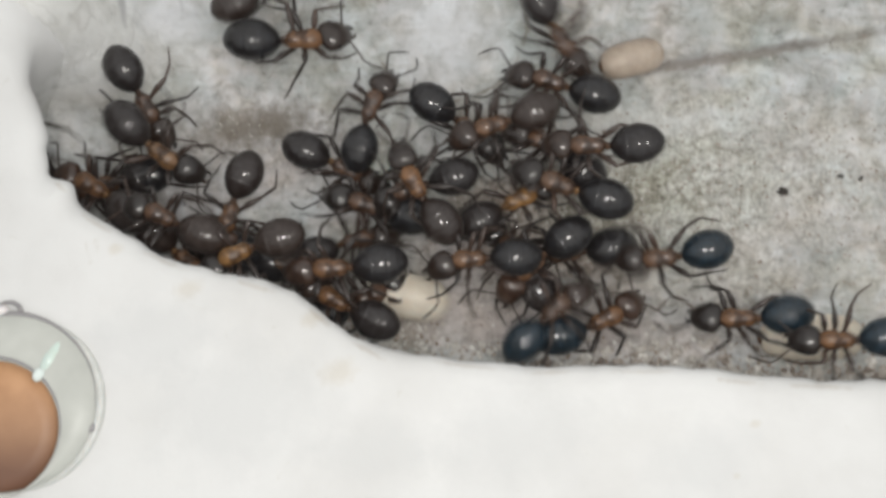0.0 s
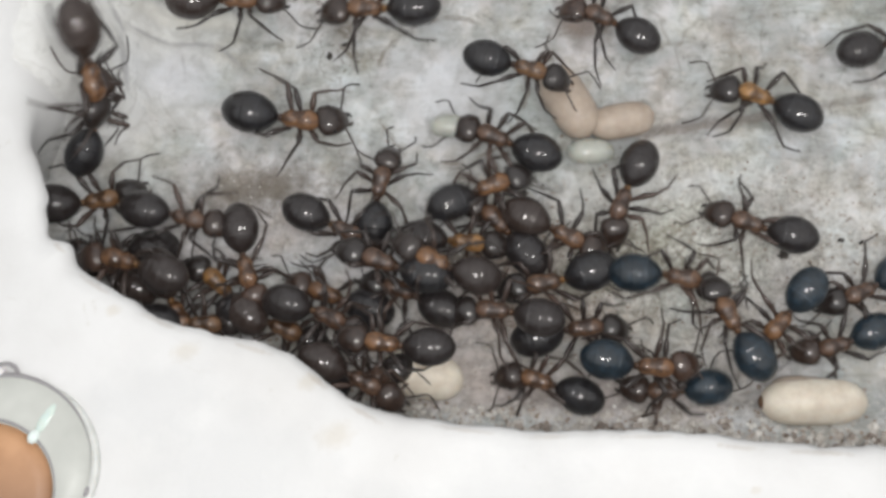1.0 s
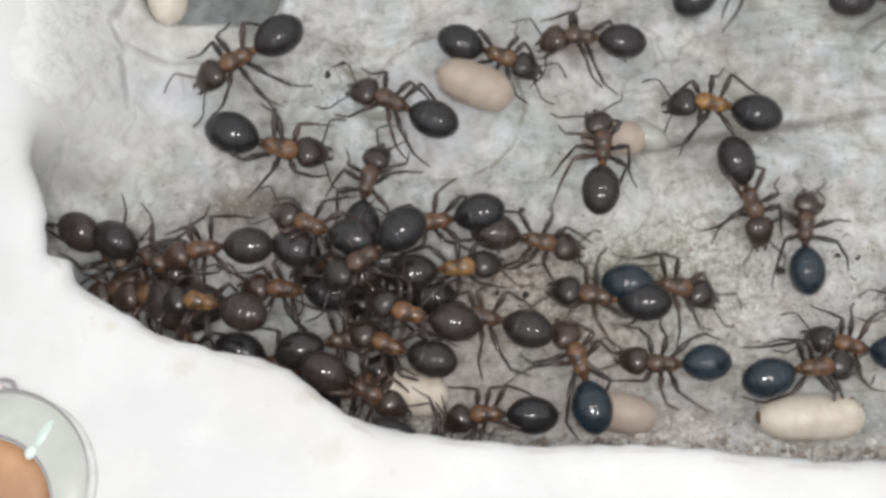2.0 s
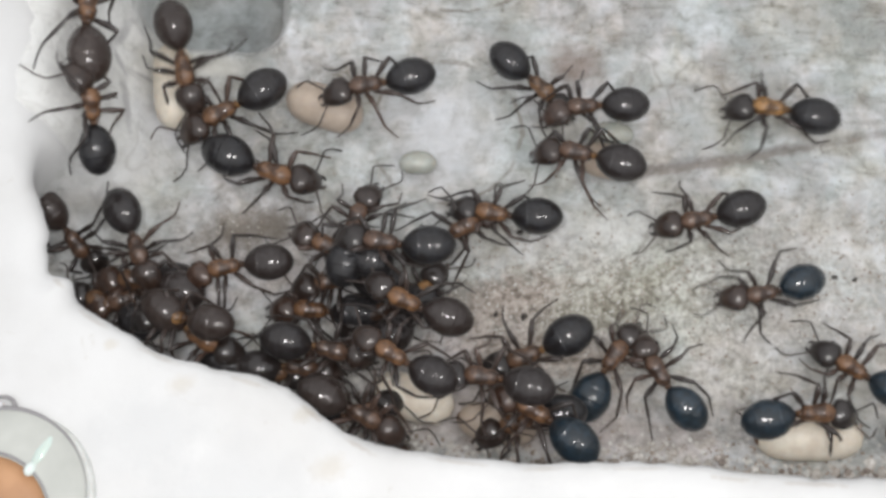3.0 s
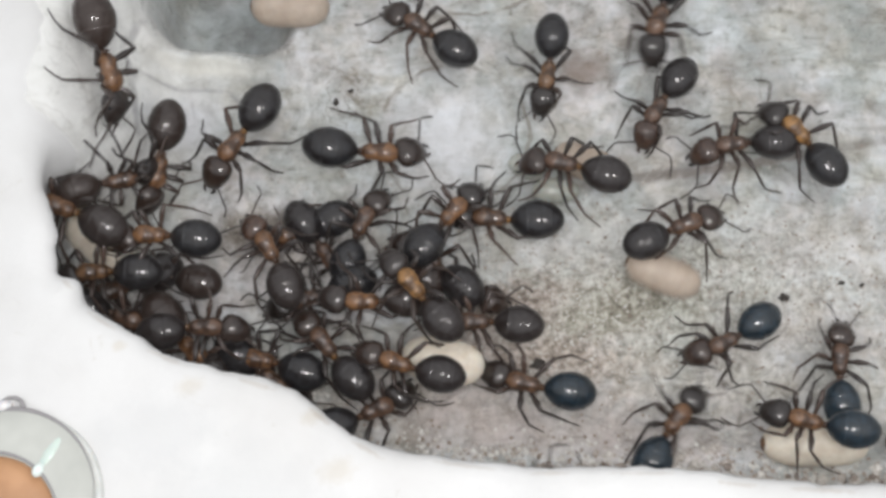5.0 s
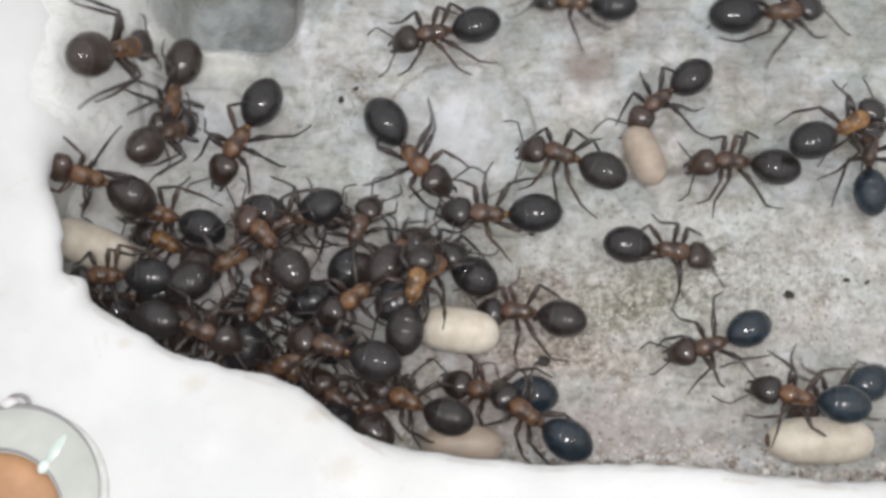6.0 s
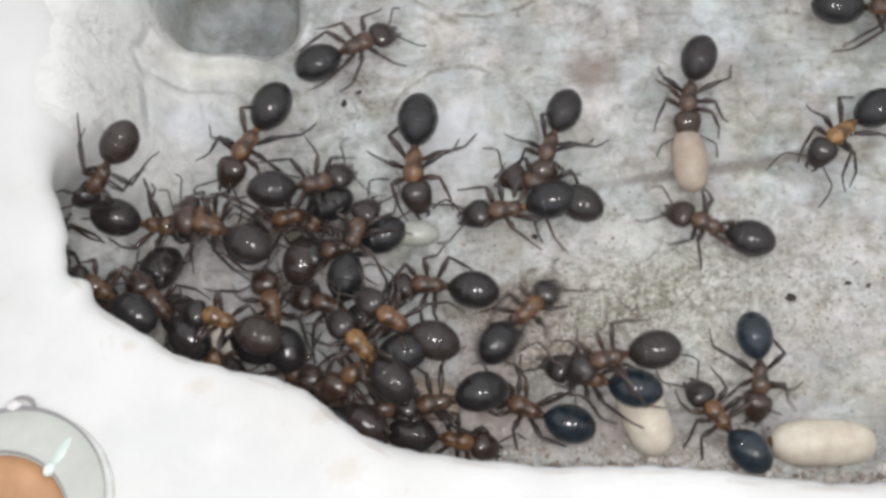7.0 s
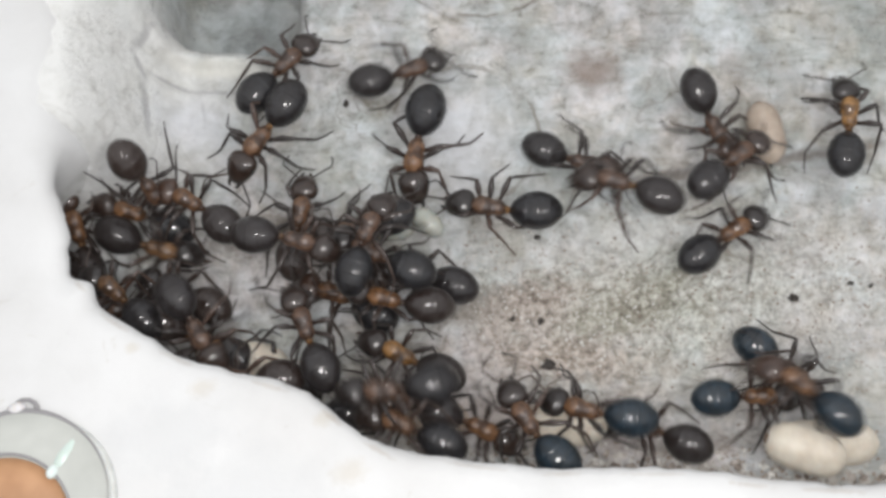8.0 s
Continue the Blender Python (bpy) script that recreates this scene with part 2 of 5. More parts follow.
LIP_DIRT = ((-11.6, -1.3, 0.7, 0.12, -32, 0.5), (-9.3, -2.6, 0.9, 0.12, -24, 0.45), (-6.2, -3.5, 0.8, 0.12, -16, 0.5), (-4.0, -4.6, 0.6, 0.14, -38, 0.6),
            (-2.4, -5.7, 0.7, 0.12, -30, 0.55), (0.8, -6.2, 1.2, 0.10, -8, 0.45), (3.6, -6.45, 0.9, 0.12, 0, 0.5), (6.8, -6.45, 1.3, 0.10, 0, 0.4),
            (9.8, -6.8, 0.9, 0.12, -6, 0.5), (12.6, -7.0, 1.4, 0.12, -3, 0.5), (-12.9, 0.0, 0.4, 0.12, -40, 0.5))


def make_white_plaster():
    m, nt, b = material("white_plaster", rough=0.75)
    big = ramp(nt, noise_tex(nt, 5.0, 5, 0.55), [(0.3, (0.60, 0.595, 0.585)), (0.6, (0.685, 0.685, 0.68))])
    marks = ramp(nt, noise_tex(nt, 1.3, 6, 0.7, 0.6), [(0.24, (0.80, 0.77, 0.71)), (0.36, (1, 1, 1))])
    col = mix(nt, 0.8, big, marks, "MULTIPLY")
    for cx, cy, r in ((-4.3, -4.6, 0.5), (-8.4, -3.6, 0.6), (10.3, -8.2, 0.25), (-3.4, -6.4, 0.8), (9.6, -9.9, 0.2), (-10.9, -2.2, 0.35)):
        col = mix(nt, scaled(nt, blotch(nt, cx, cy, r, r * 0.7, 20, 0.6, 0.3), 0.33), col, (0.52, 0.46, 0.36))
    # earth rubbed into the lip; soft shading painted as grey patches farther out
    for cx, cy, rx, ry, turn, deep in LIP_DIRT:
        col = mix(nt, scaled(nt, blotch(nt, cx, cy, rx, ry, turn, 0.9, 0.22), deep * 0.6), col, (0.42, 0.36, 0.29))
    for cx, cy, r in ((-6.5, -7.5, 2.6), (2.5, -8.6, 2.2), (-9.5, -5.2, 1.8), (8.5, -9.4, 1.6), (-2.0, -9.0, 1.5)):
        col = mix(nt, scaled(nt, blotch(nt, cx, cy, r * 1.5, r, 12, 0.7, 1.2), 0.5), col, (0.58, 0.585, 0.585))
    nt.links.new(col, b.inputs["Base Color"])
    bump(nt, b, noise_tex(nt, 0.5, 6, 0.7), 0.35, 0.12)
    return m


def make_chitin(name, dark, light, rough, size_mm=0.5, coat=0.0, contrast=0.6, sheen=0.2, gloss=0.5, hue=None):
    """Insect shell: a random tone from dark to light for each animal part, faint mottling, fine relief."""
    m, nt, b = material(name, rough=rough)
    info = nt.nodes.new("ShaderNodeObjectInfo")
    half = hue or tuple(0.62 * a + 0.38 * c for a, c in zip(dark, light))
    tone = ramp(nt, info.outputs["Random"], [(0.0, dark), (0.3, dark), (0.62, half), (0.8, dark), (1.0, light)])
    spots = ramp(nt, noise_tex(nt, size_mm, 4, 0.6), [(0.45, (contrast, contrast * 0.9, contrast * 0.85)), (0.57, (1, 1, 1))])
    nt.links.new(mix(nt, 1.0, tone, spots, "MULTIPLY"), b.inputs["Base Color"])
    b.inputs["Sheen Weight"].default_value = sheen
    b.inputs["Specular IOR Level"].default_value = gloss
    b.inputs["Sheen Roughness"].default_value = 0.4
    if coat:
        b.inputs["Coat Weight"].default_value = coat
        b.inputs["Coat Roughness"].default_value = 0.03
        b.inputs["Coat IOR"].default_value = 1.55
    bump(nt, b, noise_tex(nt, 0.07, 3, 0.6), 0.12, 0.03)
    return m


def make_soft(name, base, mottled, rough, sub):
    m, nt, b = material(name, rough=rough)
    nt.links.new(ramp(nt, noise_tex(nt, 0.6, 5, 0.6), [(0.3, mottled), (0.65, base)]), b.inputs["Base Color"])
    b.inputs["Subsurface Weight"].default_value = sub
    b.inputs["Subsurface Scale"].default_value = 0.5 * MM
    b.inputs["Subsurface Radius"].default_value = (1.0, 0.7, 0.5)
    bump(nt, b, noise_tex(nt, 0.12, 4, 0.6), 0.2, 0.04)
    return m


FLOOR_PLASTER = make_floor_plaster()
WHITE_PLASTER = make_white_plaster()
GASTER = make_chitin("black_gloss_shell", (0.018, 0.0178, 0.020), (0.046, 0.033, 0.028), 0.42, coat=0.72, sheen=0.03, gloss=0.2, contrast=0.7)
# the black shell again, a bluish reflection put into its base colour
GASTER_BLUE_LIT = make_chitin("blue_lit_gloss_shell", (0.011, 0.022, 0.033), (0.018, 0.034, 0.050), 0.42, coat=0.8, sheen=0.03, gloss=0.25, contrast=0.7)
HEAD = make_chitin("brown_black_shell", (0.022, 0.017, 0.0155), (0.064, 0.034, 0.022), 0.36, coat=0.75, sheen=0.05, gloss=0.3, hue=(0.036, 0.021, 0.015))
THORAX = make_chitin("rust_brown_shell", (0.095, 0.051, 0.031), (0.37, 0.19, 0.055), 0.42, size_mm=0.5, contrast=0.3, sheen=0.05, coat=0.45, hue=(0.185, 0.089, 0.037))
LEG = make_chitin("dark_brown_leg", (0.030, 0.022, 0.019), (0.092, 0.056, 0.041), 0.42, coat=0.4, sheen=0.1)
EYE = material("black_eye", (0.006, 0.006, 0.007), 0.12)[0]
COCOON = make_soft("cream_cocoon", (0.70, 0.645, 0.55), (0.54, 0.47, 0.385), 0.5, 0.2)
LARVA = make_soft("milky_larva", (0.43, 0.44, 0.40), (0.32, 0.33, 0.295), 0.22, 0.5)
TAN_COCOON = make_soft("tan_cocoon", (0.44, 0.365, 0.30), (0.34, 0.275, 0.22), 0.5, 0.2)
SPOT = material("brown_cocoon_tip", (0.12, 0.065, 0.035), 0.6)[0]
DARK_CRUMB = make_soft("dark_crumb", (0.06, 0.05, 0.045), (0.03, 0.026, 0.022), 0.7, 0.0)


def make_grain():
    m, nt, b = material("mixed_sand", rough=0.14)
    g = nt.nodes.new("ShaderNodeNewGeometry")
    nt.links.new(ramp(nt, g.outputs["Random Per Island"], [(0.0, (0.24, 0.19, 0.155)), (0.2, (0.38, 0.33, 0.29)), (0.55, (0.55, 0.53, 0.49)), (1.0, (0.66, 0.65, 0.62))]), b.inputs["Base Color"])
    return m


GRAIN = make_grain()


def make_loose_grain():
    m, nt, b = material("loose_sand_grain", rough=0.25)
    info = nt.nodes.new("ShaderNodeObjectInfo")
    tone = ramp(nt, info.outputs["Random"], [(0.0, (0.17, 0.135, 0.115)), (0.25, (0.34, 0.295, 0.265)), (0.6, (0.52, 0.49, 0.455)), (1.0, (0.72, 0.70, 0.67))])
    spots = ramp(nt, noise_tex(nt, 0.5, 4, 0.6), [(0.4, (0.7, 0.68, 0.65)), (0.6, (1, 1, 1))])
    nt.links.new(mix(nt, 1.0, tone, spots, "MULTIPLY"), b.inputs["Base Color"])
    return m


LOOSE_GRAIN = make_loose_grain()


def make_collar_material():
    m, nt, b = material("clear_grey_plastic", (0.62, 0.66, 0.63), 0.38)
    nt.links.new(ramp(nt, noise_tex(nt, 1.6, 3, 0.5), [(0.3, (0.44, 0.45, 0.42)), (0.7, (0.55, 0.56, 0.525))]), b.inputs["Base Color"])
    b.inputs["Specular IOR Level"].default_value = 0.25
    bump(nt, b, noise_tex(nt, 0.8, 3, 0.5), 0.2, 0.08)
    return m


COLLAR = make_collar_material()
# pale gloss for the painted highlight on the collar's inner edge
GLINT = material("pale_rim_highlight", (0.72, 0.80, 0.77), 0.06)[0]
GLINT.node_tree.nodes["Principled BSDF"].inputs["Coat Weight"].default_value = 1.0
RIM = material("grey_rim_edge", (0.27, 0.26, 0.265), 0.35)[0]
FLANGE = make_soft("cloudy_plastic_flange", (0.60, 0.61, 0.59), (0.50, 0.51, 0.485), 0.4, 0.1)
BEAD = make_soft("milky_bead", (0.74, 0.71, 0.71), (0.66, 0.63, 0.63), 0.15, 0.2)
# mint colour of the reflection on the collar
STREAK = make_soft("mint_reflection", (0.60, 0.70, 0.64), (0.55, 0.63, 0.58), 0.12, 0.1)


def make_tan():
    m, nt, b = material("tan_plug", rough=0.5)
    col = ramp(nt, noise_tex(nt, 1.5, 3, 0.5), [(0.3, (0.42, 0.22, 0.11)), (0.7, (0.58, 0.33, 0.18))])
    # the plug's shading put into the colour: its near half darker brown
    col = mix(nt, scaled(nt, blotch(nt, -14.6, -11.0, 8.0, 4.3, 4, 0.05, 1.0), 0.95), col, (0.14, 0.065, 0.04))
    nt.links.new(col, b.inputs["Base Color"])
    bump(nt, b, noise_tex(nt, 0.3, 4, 0.5), 0.15, 0.05)
    return m


TAN = make_tan()


# ---- mesh helpers; sizes in millimetres ----
def mesh(name, verts, faces, mat, smooth=True):
    me = bpy.data.meshes.new(name)
    me.from_pydata([tuple(MM * c for c in v) for v in verts], [], [tuple(f) for f in faces])
    me.materials.append(mat)
    if smooth:
        me.polygons.foreach_set("use_smooth", [True] * len(me.polygons))
    me.update()
    return me


def part(name, me, parent, m=None, label=""):
    ob = new(name, me)
    ob.parent = parent
    if m is not None:
        ob.matrix_basis = m
    return tagged(ob, label)


def at(x, y, z, rx=0, ry=0, rz=0):
    return pose(x * MM, y * MM, z * MM, rx, ry, rz)


def lathe(stations, sides=16):
    """A closed body along x: stations of (x, half width, half height, z offset)."""
    verts, faces = [], []
    for x, w, h, z in stations:
        for k in range(sides):
            a = 2 * math.pi * k / sides
            verts.append((x, w * math.cos(a), z + h * math.sin(a)))
    for i in range(len(stations) - 1):
        for k in range(sides):
            j = (k + 1) % sides
            faces.append((i * sides + k, i * sides + j, (i + 1) * sides + j, (i + 1) * sides + k))
    faces.append(tuple(range(sides))[::-1])
    faces.append(tuple((len(stations) - 1) * sides + k for k in range(sides)))
    return verts, faces


def tube(points, radii, sides=6):
    verts, faces = [], []
    pts = [Vector(p) for p in points]
    for i, p in enumerate(pts):
        d = (pts[min(i + 1, len(pts) - 1)] - pts[max(i - 1, 0)]).normalized()
        u = d.cross(Vector((0, 0, 1)))
        u = u.normalized() if u.length > 1e-4 else Vector((1, 0, 0))
        v = d.cross(u)
        for k in range(sides):
            a = 2 * math.pi * k / sides
            verts.append(tuple(p + radii[i] * (math.cos(a) * u + math.sin(a) * v)))
    for i in range(len(pts) - 1):
        for k in range(sides):
            j = (k + 1) % sides
            faces.append((i * sides + k, i * sides + j, (i + 1) * sides + j, (i + 1) * sides + k))
    faces.append(tuple(range(sides))[::-1])
    faces.append(tuple((len(pts) - 1) * sides + k for k in range(sides)))
    return verts, faces


def oval(length, half, n=14, pinch=2.0, bend=0.0, rings=0.0):
    """Stations of an egg-like body centred on 0."""
    out = []
    for i in range(n + 1):
        u = -math.cos(math.pi * i / n)
        r = half * max(0.02, (1 - abs(u) ** pinch)) ** 0.5
        r *= 1 - rings * (0.5 + 0.5 * math.cos(i * math.pi))
        out.append((u * length / 2, r, r, bend * (1 - u * u)))
    return out


LATTICE = np.random.RandomState(7).rand(256, 256)


def field(x, y, size):
    """Smooth value noise in -1..1, features size across."""
    x, y = np.asarray(x) / size + 37.3, np.asarray(y) / size + 81.7
    xi, yi = np.floor(x).astype(int), np.floor(y).astype(int)
    fx, fy = x - xi, y - yi
    fx, fy = fx * fx * (3 - 2 * fx), fy * fy * (3 - 2 * fy)
    g = lambda a, b: LATTICE[a % 256, b % 256]
    top = g(xi, yi) * (1 - fx) + g(xi + 1, yi) * fx
    low = g(xi, yi + 1) * (1 - fx) + g(xi + 1, yi + 1) * fx
    return (top * (1 - fy) + low * fy) * 2 - 1


# ---- the nest: floor ----
def step_up(v, a, b):
    k = np.clip((v - a) / (b - a), 0, 1)
    return k * k * (3 - 2 * k)


def side_slope(x, y):
    """The floor's rise towards the side wall."""
    return 5.8 * step_up(-x, 10.8, 14.6) * step_up(y, 3.8, 7.0)


# creases in the plaster below the tunnel mouth, end to end
CREASES = ((-12.0, 12.1, -12.6, 10.4), (-12.6, 10.4, -12.3, 9.7), (-12.3, 9.7, -12.0, 7.2), (-12.1, 9.95, -10.9, 9.8), (-10.9, 9.8, -8.8, 9.7), (-8.8, 9.7, -7.8, 8.7))


def floor_height(x, y):
    x, y = np.asarray(x, float), np.asarray(y, float)
    ridge = 5.35 + 0.155 * np.maximum(x - 5, 0) + 0.12 * field(x, y * 0, 2.2)
    rough = 1 - step_up(y, ridge - 0.6, ridge + 0.2)
    h = 0.18 * field(x, y, 4.0) + 0.12 * field(x, y, 1.3)
    h = h + (0.035 + 0.065 * rough) * field(x, y, 0.42) + (0.018 + 0.06 * rough) * field(x + 50, y, 0.23)
    along = step_up(x, 4.5, 8)
    h = h + along * (0.45 * step_up(y - ridge, -0.30, 0.1) - 0.35 * np.exp(-((y - ridge) / 0.16) ** 2))
    # smooth round filling and its fine seam
    d = np.hypot(x - 0.5, y - 7.7)
    flat = 1 - step_up(d, 2.6, 3.1)
    h = h * (1 - 0.85 * flat) - 0.10 * np.exp(-((d - 3.05) / 0.07) ** 2) * (0.4 + 0.6 * step_up(y, 8, 10))
    # a second round plug farther back
    d = np.hypot(x - 1.0, y - 17.4)
    h = h - 0.16 * np.exp(-((d - 4.3) / 0.08) ** 2)
    # tunnel mouth
    leaning = y + 0.07 * (x + 9.2)
    d = ((np.abs(x + 9.25) / 3.0) ** 3.8 + (np.abs(leaning - 14.2) / 2.85) ** 3.8) ** (1 / 3.8) + 0.035 * field(x, y, 1.2) + 0.015 * field(x, y, 0.4)
    h = h - 4.6 * (1 - step_up(d, 0.78, 1.0)) + 0.36 * np.exp(-((d - 1.13) / 0.10) ** 2)
    # creases round the smooth face below the mouth
    for x0, y0, x1, y1 in CREASES:
        along = np.clip(((x - x0) * (x1 - x0) + (y - y0) * (y1 - y0)) / ((x1 - x0) ** 2 + (y1 - y0) ** 2), 0, 1)
        gap = np.hypot(x - x0 - along * (x1 - x0), y - y0 - along * (y1 - y0)) + 0.06 * field(x, y, 0.5)
        h = h - 0.13 * np.exp(-(gap / 0.13) ** 2)
    # small cracks near the tunnel
    crack = np.abs(field(x + 9, y, 1.7)) + 0.25 * np.abs(field(x, y + 4, 0.5))
    near = np.exp(-(((x + 4.5) / 3.0) ** 2 + ((y - 9.0) / 2.5) ** 2))
    # debris banked against the front lip
    h = h + side_slope(x, y)
    bank = step_up(x, -5, 1) * (1 - step_up(y + 0.12 * np.maximum(-x, 0), -6.6, -4.2))
    h = h + bank * (1.1 + 0.12 * field(x, y, 0.6))
    return h - 0.12 * near * (1 - step_up(crack, 0.02, 0.14))


def make_floor():
    xs, ys = np.arange(-21, 27.01, 0.115), np.arange(-11.5, 21.01, 0.115)
    X, Y = np.meshgrid(xs, ys)
    Z = floor_height(X, Y)
    nx = len(xs)
    verts = np.stack([X.ravel(), Y.ravel(), Z.ravel()], 1)
    i = (np.arange(len(ys) - 1)[:, None] * nx + np.arange(nx - 1)[None, :]).ravel()
    faces = np.stack([i, i + 1, i + nx + 1, i + nx], 1)
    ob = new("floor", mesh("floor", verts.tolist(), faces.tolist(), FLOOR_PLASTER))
    return tagged(ob, "damp grey plaster chamber floor, gritty and soiled in front", "floor", kind="structure")


make_floor()

# ---- the nest: wall with its white lip ----
LIP = [(-14.21, 4.15), (-13.95, 3.2), (-13.58, 2.2), (-13.45, 1.3), (-13.35, 0.45), (-12.62, 0.12), (-12.25, -0.62),
       (-10.92, -1.41), (-9.7, -2.21), (-8.71, -2.6), (-7.14, -2.99), (-5.78, -3.29), (-4.6, -3.87), (-3.44, -4.73),
       (-2.66, -5.3), (-1.52, -5.62), (0, -5.83), (1.89, -6.1), (3.78, -6.21), (5.67, -6.16), (7.56, -6.21),
       (9.43, -6.44), (11.3, -6.63), (13.17, -6.77), (15, -6.72), (18, -6.6), (21.5, -5.2), (23.5, -1), (24, 6),
       (23.5, 13), (20, 17.5), (10, 18.8), (-3, 18.8), (-11, 18.3), (-14.3, 16.0)]
LIP += [(-14.7, 12.5), (-14.3, 9.9), (-14.5, 7.6), (-14.3, 6.0)]


def smooth_loop(points, spacing):
    pts = [Vector((*p, 0)) for p in points]
    n, out = len(pts), []
    for i in range(n):
        a, b, c, d = (pts[(i + k) % n] for k in (-1, 0, 1, 2))
        steps = max(2, int((c - b).length / spacing))
        for s in range(steps):
            t = s / steps
            out.append(0.5 * ((2 * b) + (c - a) * t + (2 * a - 5 * b + 4 * c - d) * t * t + (3 * b - a - 3 * c + d) * t ** 3))
    return out


def make_wall():
    loop = smooth_loop(LIP, 0.16)
    n = len(loop)
    front = [(2.6, -0.6), (2.4, 0.9), (1.9, 2.3), (1.2, 3.6), (0.5, 4.5), (0.12, 5.05), (0.0, 5.4), (0.08, 5.68), (0.32, 5.9),
             (0.8, 6.02), (1.6, 6.06), (2.8, 6.08), (4.2, 6.08), (6.5, 6.08), (12, 6.08), (26, 6.05), (26, -9)]
    soft = [(-1.2, -0.6), (-0.95, 1.4), (-0.65, 3.1), (-0.38, 4.2), (-0.12, 4.9), (0.12, 5.3), (0.42, 5.62), (0.8, 5.84), (1.2, 5.97),
            (1.8, 6.04), (2.4, 6.07), (3.2, 6.08), (4.6, 6.08), (6.8, 6.08), (12, 6.08), (26, 6.05), (26, -9)]
    verts, faces = [], []
    calm = [sum((loop[(i + k) % n] for k in range(-36, 37, 4)), Vector()) / 19 for i in range(n)]
    for i, p in enumerate(loop):
        t2 = calm[(i + 25) % n] - calm[i - 25]
        far = Vector((t2.y, -t2.x, 0)).normalized()
        t = loop[(i + 3) % n] - loop[i - 3]
        out = Vector((t.y, -t.x, 0)).normalized()
        s = min(1.0, max(0.0, (p.y - 3.2) / 2.5)) if p.x < 0 else min(1.0, max(0.0, (p.x - 18) / 4))
        for k, ((o1, z1), (o2, z2)) in enumerate(zip(front, soft)):
            o, z = o1 + (o2 - o1) * s, z1 + (z2 - z1) * s
            q = p + out * o
            if k < 14:
                amp = 0.07 if k < 10 else 0.05
                o += amp * float(field(q.x * 1.0 + k * 0.31, q.y + k * 0.17, 0.55)) + 0.03 * float(field(q.x + 20, q.y + k * 0.2, 0.24))
                z += 0.05 * float(field(q.x, q.y, 1.5)) * (1 if k > 7 else 0)
                q = p + out * o
            blend = min(1.0, max(0.0, (o - 0.5) / 2.2))
            q = q.lerp(calm[i] + far * o, blend)
            verts.append((q.x, q.y, z))
    m = len(front)
    for i in range(n):
        j = (i + 1) % n
        for k in range(m - 1):
            faces.append((i * m + k, j * m + k, j * m + k + 1, i * m + k + 1))
    me = mesh("wall", verts, faces, WHITE_PLASTER)
    me.materials.append(FLOOR_PLASTER)
    kinds = []
    for i, p in enumerate(loop):
        low = 2 if (p.x < 0 and p.y > 4.2) or p.x > 19 else 0
        kinds += [1 if k < low else 0 for k in range(m - 1)]
    me.polygons.foreach_set("material_index", kinds)
    ob = new("wall", me)
    return tagged(ob, "white plaster chamber wall with a rounded undercut lip", "wall", kind="structure")


make_wall()


